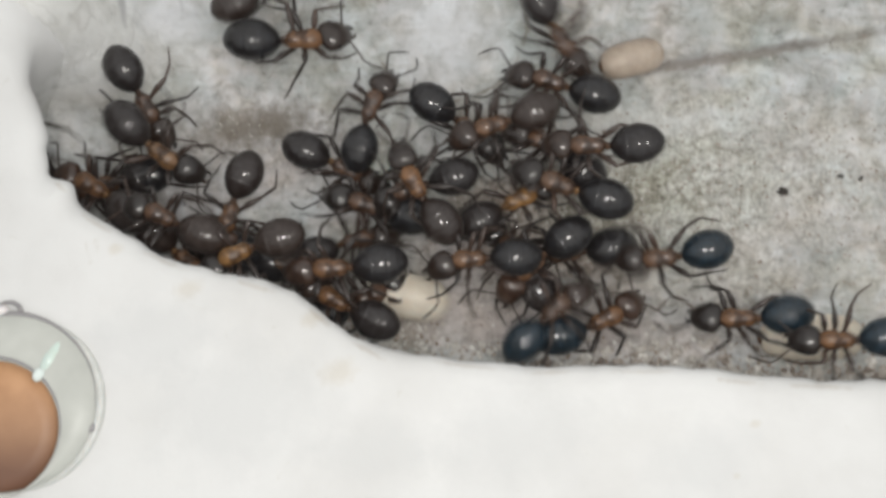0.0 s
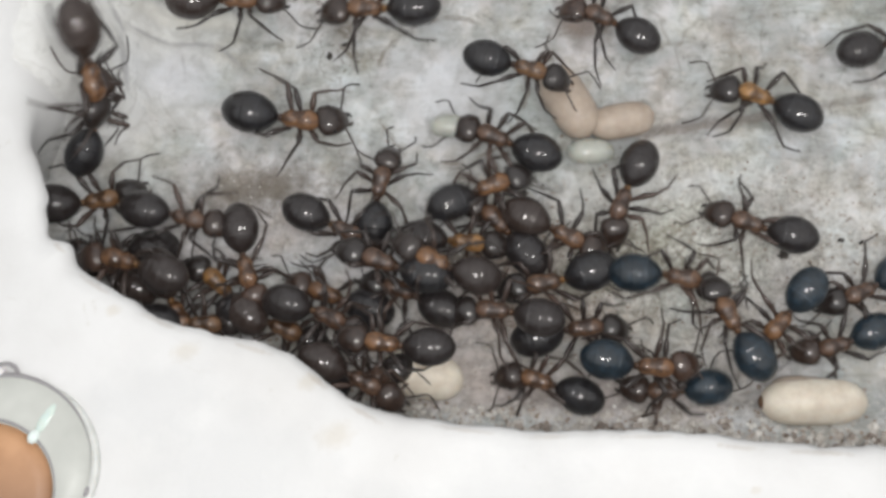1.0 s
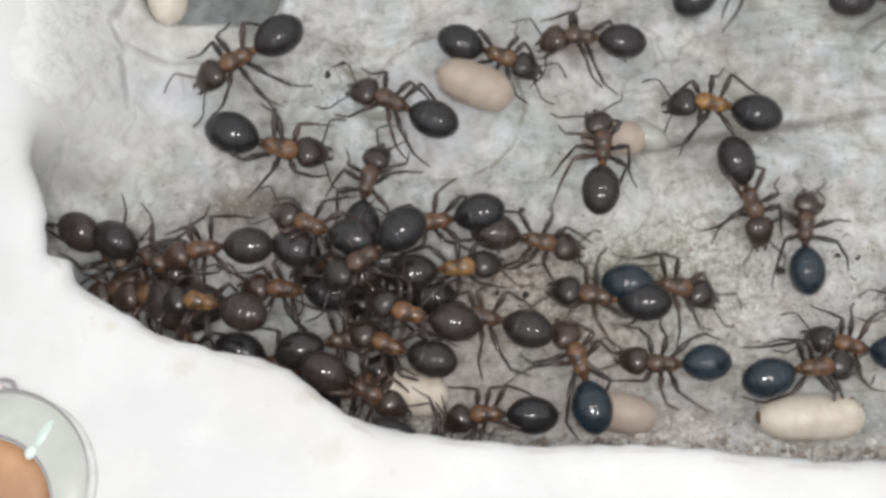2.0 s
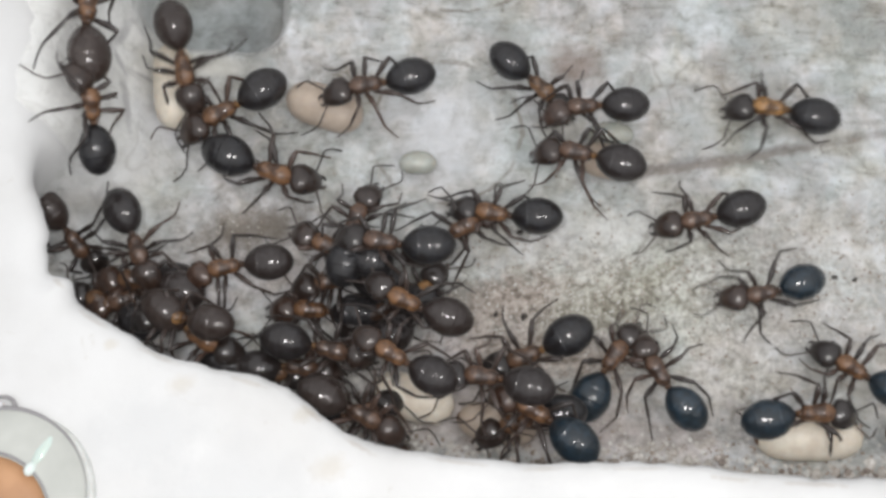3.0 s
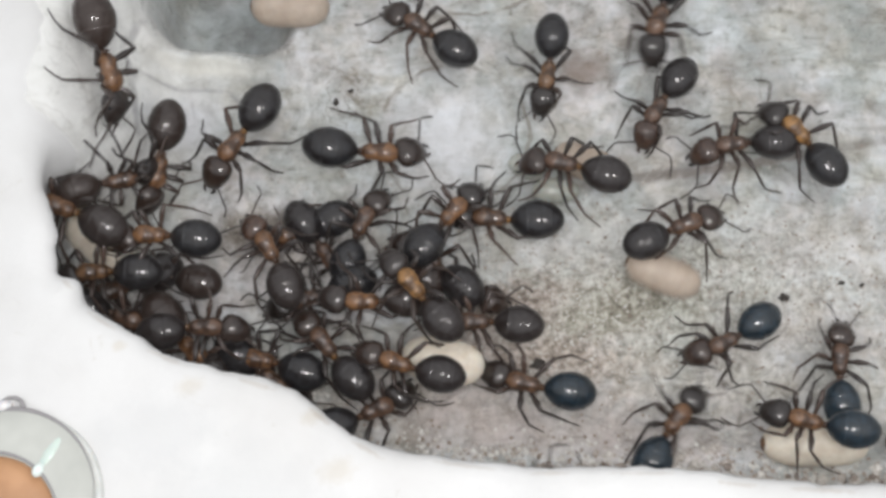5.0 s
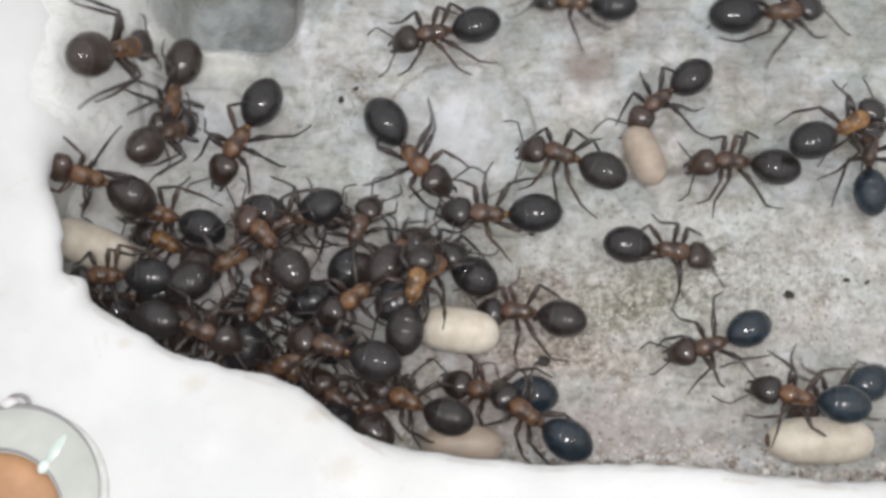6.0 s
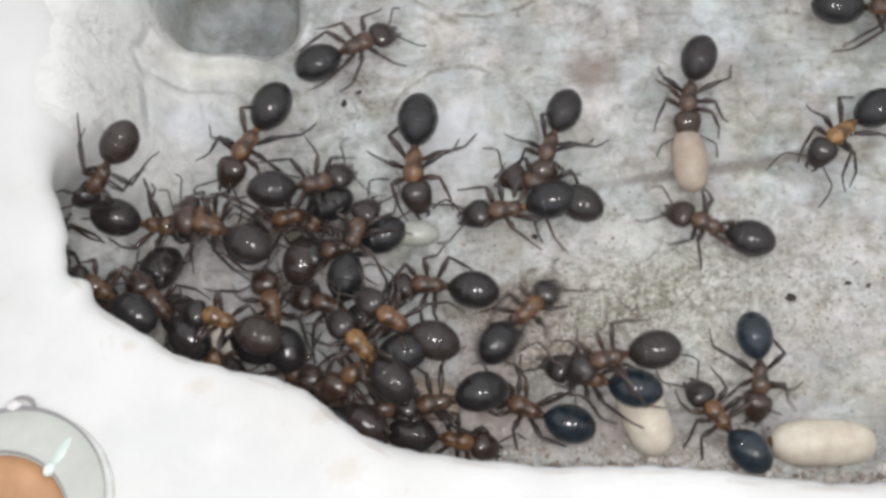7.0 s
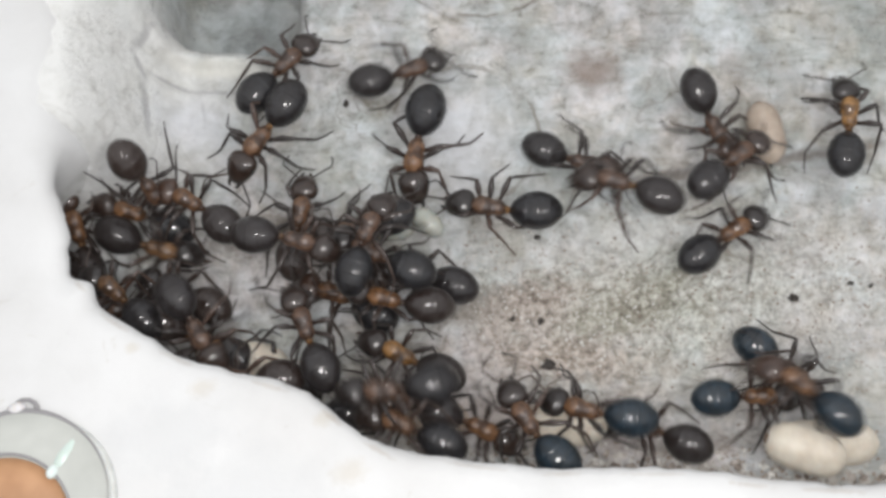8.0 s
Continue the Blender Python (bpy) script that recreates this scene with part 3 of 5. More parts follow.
# ---- the collar in the white rim ----
def make_collar():
    root = tagged(new("plug_collar"), "clear grey plastic collar round a tan plug, set in white plaster", "collar")
    root.matrix_basis = at(0, 0, 0)
    sides = 64
    rings = [(-14.2, -7.3, 2.98, 5.95), (-14.2, -7.3, 2.95, 6.20), (-14.22, -7.33, 2.84, 6.34), (-14.4, -7.65, 2.62, 6.46),
             (-14.62, -8.1, 2.36, 6.52), (-14.65, -8.18, 2.26, 6.48), (-14.65, -8.18, 2.22, 6.2)]
    verts = [(cx + r * math.cos(2 * math.pi * k / sides), cy + r * math.sin(2 * math.pi * k / sides), z) for cx, cy, r, z in rings for k in range(sides)]
    faces = [(i * sides + k, i * sides + (k + 1) % sides, (i + 1) * sides + (k + 1) % sides, (i + 1) * sides + k) for i in range(len(rings) - 1) for k in range(sides)]
    part("collar", mesh("collar", verts, faces, COLLAR), root)
    for name, cx, cy, r, z, w in (("outer_edge", -14.2, -7.3, 2.90, 6.24, 0.10), ("inner_edge", -14.63, -8.15, 2.31, 6.49, 0.06)):
        pts = [(cx + r * math.cos(a), cy + r * math.sin(a), z) for a in (2 * math.pi * k / 64 for k in range(65))]
        # thick on the far side, drawn out thin to the right
        widths = [w * (0.10 + 1.05 * max(0.0, math.sin(math.pi * k / 64 + 0.62)) ** 6 if name == "outer_edge" else 0.62 + 0.38 * math.sin(2 * math.pi * k / 64 - 0.5)) for k in range(65)]
        widths[-1] = widths[0]
        part(name, mesh(name, *tube(pts, widths, 8), RIM), root, None, "thin grey edge")
    disc = [(-14.65 + r * math.cos(2 * math.pi * k / 48), -8.18 + r * math.sin(2 * math.pi * k / 48), z) for r, z in ((2.24, 6.1), (2.24, 6.3), (1.6, 6.36), (0.8, 6.39)) for k in range(48)]
    disc.append((-14.65, -8.18, 6.4))
    fs = [(i * 48 + k, i * 48 + (k + 1) % 48, (i + 1) * 48 + (k + 1) % 48, (i + 1) * 48 + k) for i in range(3) for k in range(48)]
    fs += [(3 * 48 + k, 3 * 48 + (k + 1) % 48, 192) for k in range(48)]
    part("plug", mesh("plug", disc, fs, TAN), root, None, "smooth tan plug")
    # the cloudy flange outside the edge, widest to the right
    lip = []
    for step in range(41):
        a = radians(-75 + 135 * step / 40)
        wide = 0.24 * math.sin(math.pi * step / 40) ** 0.8 + 0.02
        for r, z in ((2.86, 6.10), (2.94, 6.215), (2.94 + wide * 0.6, 6.20), (2.94 + wide, 6.11), (2.94 + wide, 5.9)):
            lip.append((-14.2 + r * math.cos(a), -7.3 + r * math.sin(a), z))
    strips = [(i * 5 + k, (i + 1) * 5 + k, (i + 1) * 5 + k + 1, i * 5 + k + 1) for i in range(40) for k in range(4)]
    part("flange", mesh("flange", lip, strips, FLANGE), root, None, "cloudy pale plastic flange")
    part("bead", mesh("bead", *lathe(oval(0.62, 0.22, 8), 14), BEAD), root, at(-14.55, -4.30, 6.2, 0, 0, 12), "small milky bead")
    bow = [(-14.62, -4.12, 6.22), (-14.4, -4.02, 6.26), (-14.15, -4.02, 6.26), (-13.96, -4.12, 6.24), (-13.88, -4.28, 6.2), (-13.80, -4.42, 6.16)]
    part("bead_edge", mesh("bead_edge", *tube(bow, [0.03, 0.06, 0.075, 0.08, 0.08, 0.04], 8), RIM), root, None, "thin grey edge of the bead")
    # the collar's mint reflection, shaped as a thin pale streak
    part("wet_streak", mesh("wet_streak", *lathe([(x, y * 1.7, y * 0.6, 0) for x, y in ((0, 0.02), (0.1, 0.09), (0.4, 0.12), (0.75, 0.11), (1.0, 0.06), (1.1, 0.01))], 10), STREAK), root, at(-13.02, -6.28, 6.50, 0, 7, 62), "pale mint reflection on the collar, built as a streak")
    # small bump added to stand for the highlight on the inner edge
    part("droplet", mesh("droplet", *lathe(oval(0.5, 0.2, 10), 14), GLINT), root, at(-13.12, -6.42, 6.46, 0, 0, 60), "bright glossy bump added as the highlight of the inner edge")
    part("chip", mesh("chip", *lathe(oval(0.42, 0.13, 8), 9), RIM), root, at(-11.42, -8.15, 6.16, 0, 0, 72), "dark grey chipped spot")
    return root


make_collar()


# ---- ants ----
def leg_mesh(name, femur, tibia, tarsus, kink, curl, knee_up=0.42):
    """A leg that points along +x from its hip: knee up, shin bent by kink degrees in plan, foot on the ground."""
    c1, s1 = math.cos(radians(kink)), math.sin(radians(kink))
    c2, s2 = math.cos(radians(kink + curl)), math.sin(radians(kink + curl))
    knee = Vector((femur * (1.06 - 0.43 * knee_up), 0, femur * knee_up))
    ankle = knee + Vector((c1 * tibia * 0.74, s1 * tibia * 0.74, -0.55 - knee.z))
    foot = ankle + Vector((c2 * tarsus * 0.85, s2 * tarsus * 0.85, -0.38))
    tip = foot + Vector((c2 * 0.12, s2 * 0.12, -0.02))
    mid = (ankle + foot) / 2 - Vector((0, 0, 0.07))
    pts = [(-0.05, 0, -0.02), (0.12, 0, -0.06), (0.25, 0, 0.03), (femur * 0.5, 0, femur * 0.64 * knee_up), knee,
           knee + (ankle - knee) * 0.10, knee + (ankle - knee) * 0.55, ankle, mid, foot, tip]
    rad = [0.11, 0.125, 0.09, 0.15, 0.088, 0.062, 0.082, 0.056, 0.042, 0.036, 0.02]
    return mesh(name, *tube(pts, rad, 7), LEG)


# each build of ant bends its knees in its own way: kink, curl and knee height of the fore, middle and hind legs
GAITS = (((-38, -22, 0.42), (24, 16, 0.42), (34, 14, 0.42)), ((-62, 10, 0.62), (46, 30, 0.55), (58, -8, 0.6)),
         ((-20, -45, 0.3), (-18, 30, 0.5), (20, 40, 0.3)), ((-75, -10, 0.5), (62, -20, 0.66), (70, 18, 0.5)))
LEG_SETS = []
for gait in GAITS:
    LEG_SETS.append({
        "fore": leg_mesh("fore_leg", 1.02, 0.90, 0.70, *gait[0]),
        "middle": leg_mesh("middle_leg", 1.12, 0.98, 0.76, *gait[1]),
        "hind": leg_mesh("hind_leg", 1.36, 1.28, 0.98, *gait[2]),
    })
# hip places on one side: name, x, y, z, way in degrees from straight ahead
HIPS = (("fore", 1.02, 0.24, 0.95, 62), ("middle", 0.62, 0.27, 0.95, 88), ("hind", 0.25, 0.24, 0.95, 122))


def ant_meshes():
    g = []
    plates = (0.0, 0.34, 0.60, 0.80, 1.0)
    for k, (v0, v1) in enumerate(zip(plates, plates[1:])):
        for i in range(9):
            w = i / 8
            v = v0 + (v1 - v0) * (0.5 - 0.5 * math.cos(math.pi * w) if k in (0, 3) else w)
            c = 2 * v - 1
            r = max(0.05, (1 - abs(c) ** (1.85 if c < 0 else 2.0)) ** (0.58 if c < 0 else 0.52))
            r *= 1 + (0.014 * w * w if k < 3 else 0)
            g.append((-0.02 - 2.40 * v - (0.012 if i == 0 and k else 0), 0.875 * r, 0.80 * r, 0.05 * math.sin(math.pi * v)))
    h = [(-0.08, 0.16, 0.12, 0), (0.0, 0.40, 0.24, 0), (0.09, 0.53, 0.34, 0.01), (0.24, 0.585, 0.42, 0.02), (0.46, 0.58, 0.43, 0.02), (0.70, 0.50, 0.37, 0.0),
         (0.90, 0.40, 0.27, -0.04), (1.02, 0.30, 0.18, -0.07), (1.10, 0.18, 0.09, -0.09)]
    t = [(-0.22, 0.10, 0.12, -0.06), (-0.14, 0.24, 0.26, -0.03), (0.02, 0.33, 0.36, 0.0), (0.22, 0.365, 0.38, 0.03), (0.38, 0.355, 0.34, 0.01), (0.48, 0.365, 0.345, 0.02), (0.58, 0.40, 0.37, 0.05),
         (0.74, 0.43, 0.40, 0.06), (0.98, 0.46, 0.40, 0.05), (1.18, 0.38, 0.31, 0.02), (1.34, 0.23, 0.19, -0.01), (1.44, 0.14, 0.12, -0.02)]
    p = [(-0.16, 0.07, 0.08, -0.05), (-0.09, 0.16, 0.22, 0.08), (0.0, 0.18, 0.30, 0.14), (0.08, 0.14, 0.2, 0.06), (0.2, 0.07, 0.08, -0.04)]
    scape = [(0, 0, 0), (0.3, 0.30, 0.06), (0.62, 0.62, 0.10), (0.80, 0.80, 0.08), (0.95, 0.86, 0.02), (1.35, 0.84, -0.16), (1.75, 0.72, -0.36), (2.05, 0.62, -0.5)]
    jaw = [(0, 0, 0), (0.14, 0.08, 0), (0.28, 0.06, -0.03), (0.36, -0.04, -0.05)]
    return {
        "gaster": mesh("gaster", *lathe(g, 22), GASTER),
        "gaster_blue_lit": mesh("gaster", *lathe(g, 22), GASTER_BLUE_LIT),
        "head": mesh("head", *lathe([(x * 1.24, w * 1.14, k * 1.05, z) for x, w, k, z in h], 20), HEAD),
        "thorax": mesh("thorax", *lathe(t, 16), THORAX),
        "petiole": mesh("petiole", *lathe(p, 10), THORAX),
        "antenna_l": mesh("antenna", *tube(scape, [0.045, 0.042, 0.046, 0.04, 0.036, 0.042, 0.045, 0.025], 6), LEG),
        "antenna_r": mesh("antenna", *tube([(x, -y, z) for x, y, z in scape], [0.045, 0.042, 0.046, 0.04, 0.036, 0.042, 0.045, 0.025], 6), LEG),
        "jaw_l": mesh("mandible", *tube(jaw, [0.1, 0.09, 0.06, 0.02], 6), HEAD),
        "jaw_r": mesh("mandible", *tube([(x, -y, z) for x, y, z in jaw], [0.1, 0.09, 0.06, 0.02], 6), HEAD),
        "eye": mesh("eye", *lathe(oval(0.2, 0.09, 6), 8), EYE),
    }


ANT_MESHES = ant_meshes()


def mirrored(me):
    other = me.copy()
    for v in other.vertices:
        v.co.y = -v.co.y
    other.flip_normals()
    return other


MIRROR_SETS = [{key: mirrored(me) for key, me in legs.items()} for legs in LEG_SETS]


def make_ant(head_turn, droop, spread, legs, other, bend, blue=False):
    """An ant at the origin that faces +x and stands on z = 0."""
    root = tagged(new("ant"), "black and rust-brown ant with a glossy black abdomen", "ant", "ants of the colony")
    part("thorax", ANT_MESHES["thorax"], root, at(0.04, 0, 1.12), "rust-brown thorax")
    part("petiole", ANT_MESHES["petiole"], root, at(-0.20, 0, 0.98))
    part("gaster", ANT_MESHES["gaster_blue_lit" if blue else "gaster"], root, at(-0.28, 0, 1.02, 0, droop, bend), "glossy black abdomen with a bluish reflection painted in" if blue else "glossy black abdomen")
    hd = part("head", ANT_MESHES["head"], root, at(1.38, 0, 1.12, 0, 24, head_turn), "dark glossy head")
    part("eye", ANT_MESHES["eye"], hd, at(0.50, 0.55, 0.19, 0, 0, 10))
    part("eye", ANT_MESHES["eye"], hd, at(0.50, -0.55, 0.19, 0, 0, -10))
    part("mandible", ANT_MESHES["jaw_l"], hd, at(1.22, 0.18, -0.07, 0, 0, -8))
    part("mandible", ANT_MESHES["jaw_r"], hd, at(1.22, -0.18, -0.07, 0, 0, 8))
    part("antenna", ANT_MESHES["antenna_l"], hd, at(1.0, 0.22, 0.10, 0, 0, spread))
    part("antenna", ANT_MESHES["antenna_r"], hd, at(1.0, -0.22, 0.10, 0, 0, -spread * 1.4))
    for name, x, y, z, way in HIPS:
        part("leg", legs[name], root, at(x, y, z, 0, 0, way), "dark brown " + name + " leg")
        part("leg", other[name], root, at(x, -y, z, 0, 0, -way), "dark brown " + name + " leg")
    return root


ANT_SIZES = [0.97, 0.88, 0.92, 0.89, 0.92, 0.91, 0.95, 0.93, 0.92, 0.89, 0.92, 0.93, 0.94, 0.89, 0.88, 0.94, 0.88, 0.95, 0.96, 1.03, 0.88, 0.88, 0.88, 0.88, 0.92, 0.9, 0.93, 0.88, 0.93, 0.88, 0.9, 0.9, 0.9, 0.92, 0.89, 1.04, 0.88, 0.93, 0.88, 0.88, 1.0, 0.89, 0.91, 0.88, 1.01, 0.9, 0.95, 0.93, 0.91, 0.91]
# the ants whose abdomen has a bluish reflection painted in, by number
BLUE_LIT_ANTS = {1, 36, 41, 11, 12, 13, 26}
BUILDS = ((6, 4, 4, 0, 1, 3), (-14, -6, -14, 1, 2, 8), (16, 8, 16, 2, 3, -8), (-4, 10, -4, 3, 0, 5), (22, 2, 24, 0, 3, -4))
firsts, ants = {}, []
for number, size in enumerate(ANT_SIZES):
    blue = number in BLUE_LIT_ANTS
    build = (number % len(BUILDS), blue)
    if build in firsts:
        one = copy_thing(firsts[build], Matrix())
    else:
        turn, droop, spread, left, right, bend = BUILDS[build[0]]
        one = firsts[build] = make_ant(turn, droop, spread, LEG_SETS[left], MIRROR_SETS[right], bend, blue)
    one.scale = (size * 0.915,) * 3
    build_word = "large " if size > 1.04 else "small " if size < 0.92 else ""
    tagged(one, build_word + "rust-brown ant with a glossy " + ("black abdomen, bluish reflection painted in" if blue else "black abdomen"), "ant", "ants of the colony")
    ants.append(one)


# ---- brood ----
def make_cocoon(length, width, shade, words):
    root = tagged(new("ant_cocoon"), words, "cocoon", "cocoons in the chamber")
    part("shell", mesh("shell", *lathe([(x, w, w * 0.95, z) for x, w, h, z in oval(length, width / 2, 20, 3.4, 0.04)], 20), shade), root, at(0, 0, width / 2))
    tip = [(x * 0.10 - length * 0.462, w * 0.34, w * 0.34, 0) for x, w, h, z in oval(length, width / 2, 8, 2.2)]
    part("tip", mesh("tip", *lathe(tip, 14), SPOT), root, at(0, 0, width / 2), "brown tip")
    return root


def make_larva(length, width):
    root = new("ant_larva", mesh("ant_larva", *lathe([(x, w, w * 0.9, z + width / 2) for x, w, h, z in oval(length, width / 2, 22, 2.4, 0.12, 0.10)], 16), LARVA))
    return tagged(root, "small milky white segmented ant larva", "larva", "larvae in the chamber")


brood = []
for kind, l, w in (
        ("cocoon", 4.0, 1.75),
    ("tan", 2.6, 1.4),
    ("tan", 3.2, 1.75),
    ("cocoon", 3.2, 1.75),
    ("tan", 3.0, 1.5),
    ("cocoon", 3.0, 1.7),
    ("cocoon", 3.6, 1.7),
    ("larva", 1.5, 1.0),
    ("larva", 1.9, 1.1)):
    if kind == "larva":
        brood.append(make_larva(l, w))
    elif kind == "tan":
        brood.append(make_cocoon(l, w, TAN_COCOON, "dull tan oval ant cocoon carried by the ants"))
    else:
        brood.append(make_cocoon(l, w, COCOON, "smooth cream oval ant cocoon with a brown tip"))


# ---- grit ----
def make_grit():
    rng = random.Random(5)
    verts, faces = [], []
    base = [(0, 0, 1), (0.9, 0, 0.2), (0.28, 0.85, 0.2), (-0.72, 0.53, 0.2), (-0.72, -0.53, 0.2), (0.28, -0.85, 0.2), (0, 0, -0.8)]
    tri = [(0, 1, 2), (0, 2, 3), (0, 3, 4), (0, 4, 5), (0, 5, 1), (6, 2, 1), (6, 3, 2), (6, 4, 3), (6, 5, 4), (6, 1, 5)]
    spots = []
    for _ in range(2200):
        x = rng.uniform(-7, 19)
        edge = np.interp(x, [p[0] for p in LIP[11:25]], [p[1] for p in LIP[11:25]])
        spots.append((x, edge - 0.2 + abs(rng.gauss(0, 0.9)), rng.uniform(0.035, 0.11)))
    for _ in range(2600):
        spots.append((rng.uniform(0.5, 19), rng.gauss(0.6, 2.4), rng.uniform(0.025, 0.075)))
    for _ in range(500):
        spots.append((rng.gauss(-5, 4.0), rng.gauss(3, 2.0), rng.uniform(0.025, 0.05)))
    heights = floor_height([s[0] for s in spots], [s[1] for s in spots])
    for (x, y, r), z in zip(spots, heights):
        if math.hypot(x - 0.5, y - 7.7) < 3.1:
            continue
        k, a = len(verts), rng.uniform(0, 6.28)
        for bx, by, bz in base:
            j = r * rng.uniform(0.75, 1.25)
            verts.append((x + j * (bx * math.cos(a) - by * math.sin(a)), y + j * (bx * math.sin(a) + by * math.cos(a)), float(z) + 0.3 * r + j * bz * 0.8))
        faces += [tuple(k + c for c in f) for f in tri]
    return tagged(new("grit", mesh("grit", verts, faces, GRAIN, False)), "loose pale and brown grains of sand on the floor", "grit", kind="stuff")


make_grit()


def make_sand_grains():
    """The larger grains banked along the front lip, one by one, parts of the floor."""
    rng = random.Random(11)
    shapes = []
    for k in range(5):
        v, f = lathe([(a, w * rng.uniform(0.7, 1.2), h * rng.uniform(0.6, 1.0), 0) for a, w, h, z in oval(2.2, 0.9, 5)], 6)
        shapes.append(mesh("sand_grain", [tuple(c + rng.uniform(-0.22, 0.22) for c in p) for p in v], f, LOOSE_GRAIN, False))
    ground = bpy.data.objects["floor"]
    for _ in range(170):
        x = rng.uniform(2.5, 18)
        edge = float(np.interp(x, [p[0] for p in LIP[11:25]], [p[1] for p in LIP[11:25]]))
        y, r = edge + abs(rng.gauss(0.1, 0.45)), rng.uniform(0.09, 0.21)
        m = at(x, y, float(floor_height(x, y)) + 0.4 * r, rng.uniform(-40, 40), rng.uniform(-40, 40), rng.uniform(0, 360))
        part("sand_grain", shapes[rng.randrange(5)], ground, m @ Matrix.Scale(r, 4))


make_sand_grains()


def make_crumb(x, y, r, turn):
    rng = random.Random(int(x * 100))
    v, f = lathe([(a, w * rng.uniform(0.5, 1.3), h * rng.uniform(0.5, 1.0), 0) for a, w, h, z in oval(2.6 * r, r, 7)], 7)
    v = [tuple(c + rng.uniform(-0.3, 0.3) * r for c in p) for p in v]
    ob = new("dark_crumb", mesh("dark_crumb", v, f, DARK_CRUMB, False))
    ob.matrix_basis = at(x, y, float(floor_height(x, y)) + 0.45 * r, 0, 0, turn)
    return tagged(ob, "tiny dark crumb of nest waste on the floor", "crumb", "dark crumbs on the floor")


for cx, cy, cr, turn in ((3.75, -1.75, 0.22, 10), (3.5, 0.0, 0.12, 60), (13.4, 0.9, 0.17, 5), (3.4, 3.4, 0.11, 30), (2.4, 0.1, 0.09, 70), (15.7, 1.5, 0.10, 0), (16.5, 1.4, 0.09, 40), (-4.3, 9.1, 0.12, 80), (-3.7, 9.6, 0.09, 20)):
    make_crumb(cx, cy, cr, turn)


# ---- motion of the things ----
def between(rows, t):
    for a, b in zip(rows, rows[1:]):
        if t <= b[0]:
            k = (t - a[0]) / (b[0] - a[0])
            return [p + (q - p) * k for p, q in zip(a, b)]
    return list(rows[-1])


def on_slope(x, y):
    """The turn that stands a thing square on the side slope."""
    east = float(side_slope(x + 1.2, y) - side_slope(x - 1.2, y)) / 2.4
    north = float(side_slope(x, y + 1.2) - side_slope(x, y - 1.2)) / 2.4
    return Vector((0, 0, 1)).rotation_difference(Vector((-east, -north, 1))).to_matrix().to_4x4()


def roam(ant, rows):
    """Rows of seconds, x, y, height in millimetres, heading in degrees; the legs swing with the speed."""
    seed = random.Random(round(rows[0][1] * 1000))
    lean, nod, beat = seed.uniform(-9, 9), seed.uniform(-7, 7), seed.uniform(7, 11)
    out = []
    for t, x, y, z, turn in rows:
        up = min(1.0, z)
        ground = float(floor_height(x, y))
        ground = ground if ground > -0.6 else -0.6
        out.append((t, Matrix.Translation((x * MM, y * MM, (z + ground) * MM)) @ on_slope(x, y) @ pose(0, 0, 0, lean * up, nod * up, turn)))
    walk(ant, out)
    hips = [o for o in ant.children if o.name.split(".")[0] == "leg"]
    for number, leg in enumerate(hips):
        name, hx, hy, hz, way = HIPS[number // 2]
        side = 1 if number % 2 == 0 else -1
        tripod = math.pi * ((number // 2 + number) % 2)
        rest, swing = seed.uniform(-30, 30), []
        for k in range(25):
            t = k / 3
            a, b = between(rows, max(0, t - 0.15)), between(rows, min(8, t + 0.15))
            speed = math.hypot(a[1] - b[1], a[2] - b[2]) / 0.3 + abs(a[4] - b[4]) / 90
            amp = min(24, 3 + 3.0 * speed)
            move = amp * math.sin(beat * t + tripod)
            lift = min(10, speed) * max(0, math.cos(beat * t + tripod)) * 0.9
            swing.append((min(8.0, t), at(hx, side * hy, hz, 0, -lift, side * (way + rest) + move)))
        walk(leg, swing)


def carry(thing, rows):
    walk(thing, [(t, Matrix.Translation((x * MM, y * MM, (z + float(side_slope(x, y))) * MM)) @ on_slope(x, y) @ pose(0, 0, 0, 0, 0, turn)) for t, x, y, z, turn in rows])


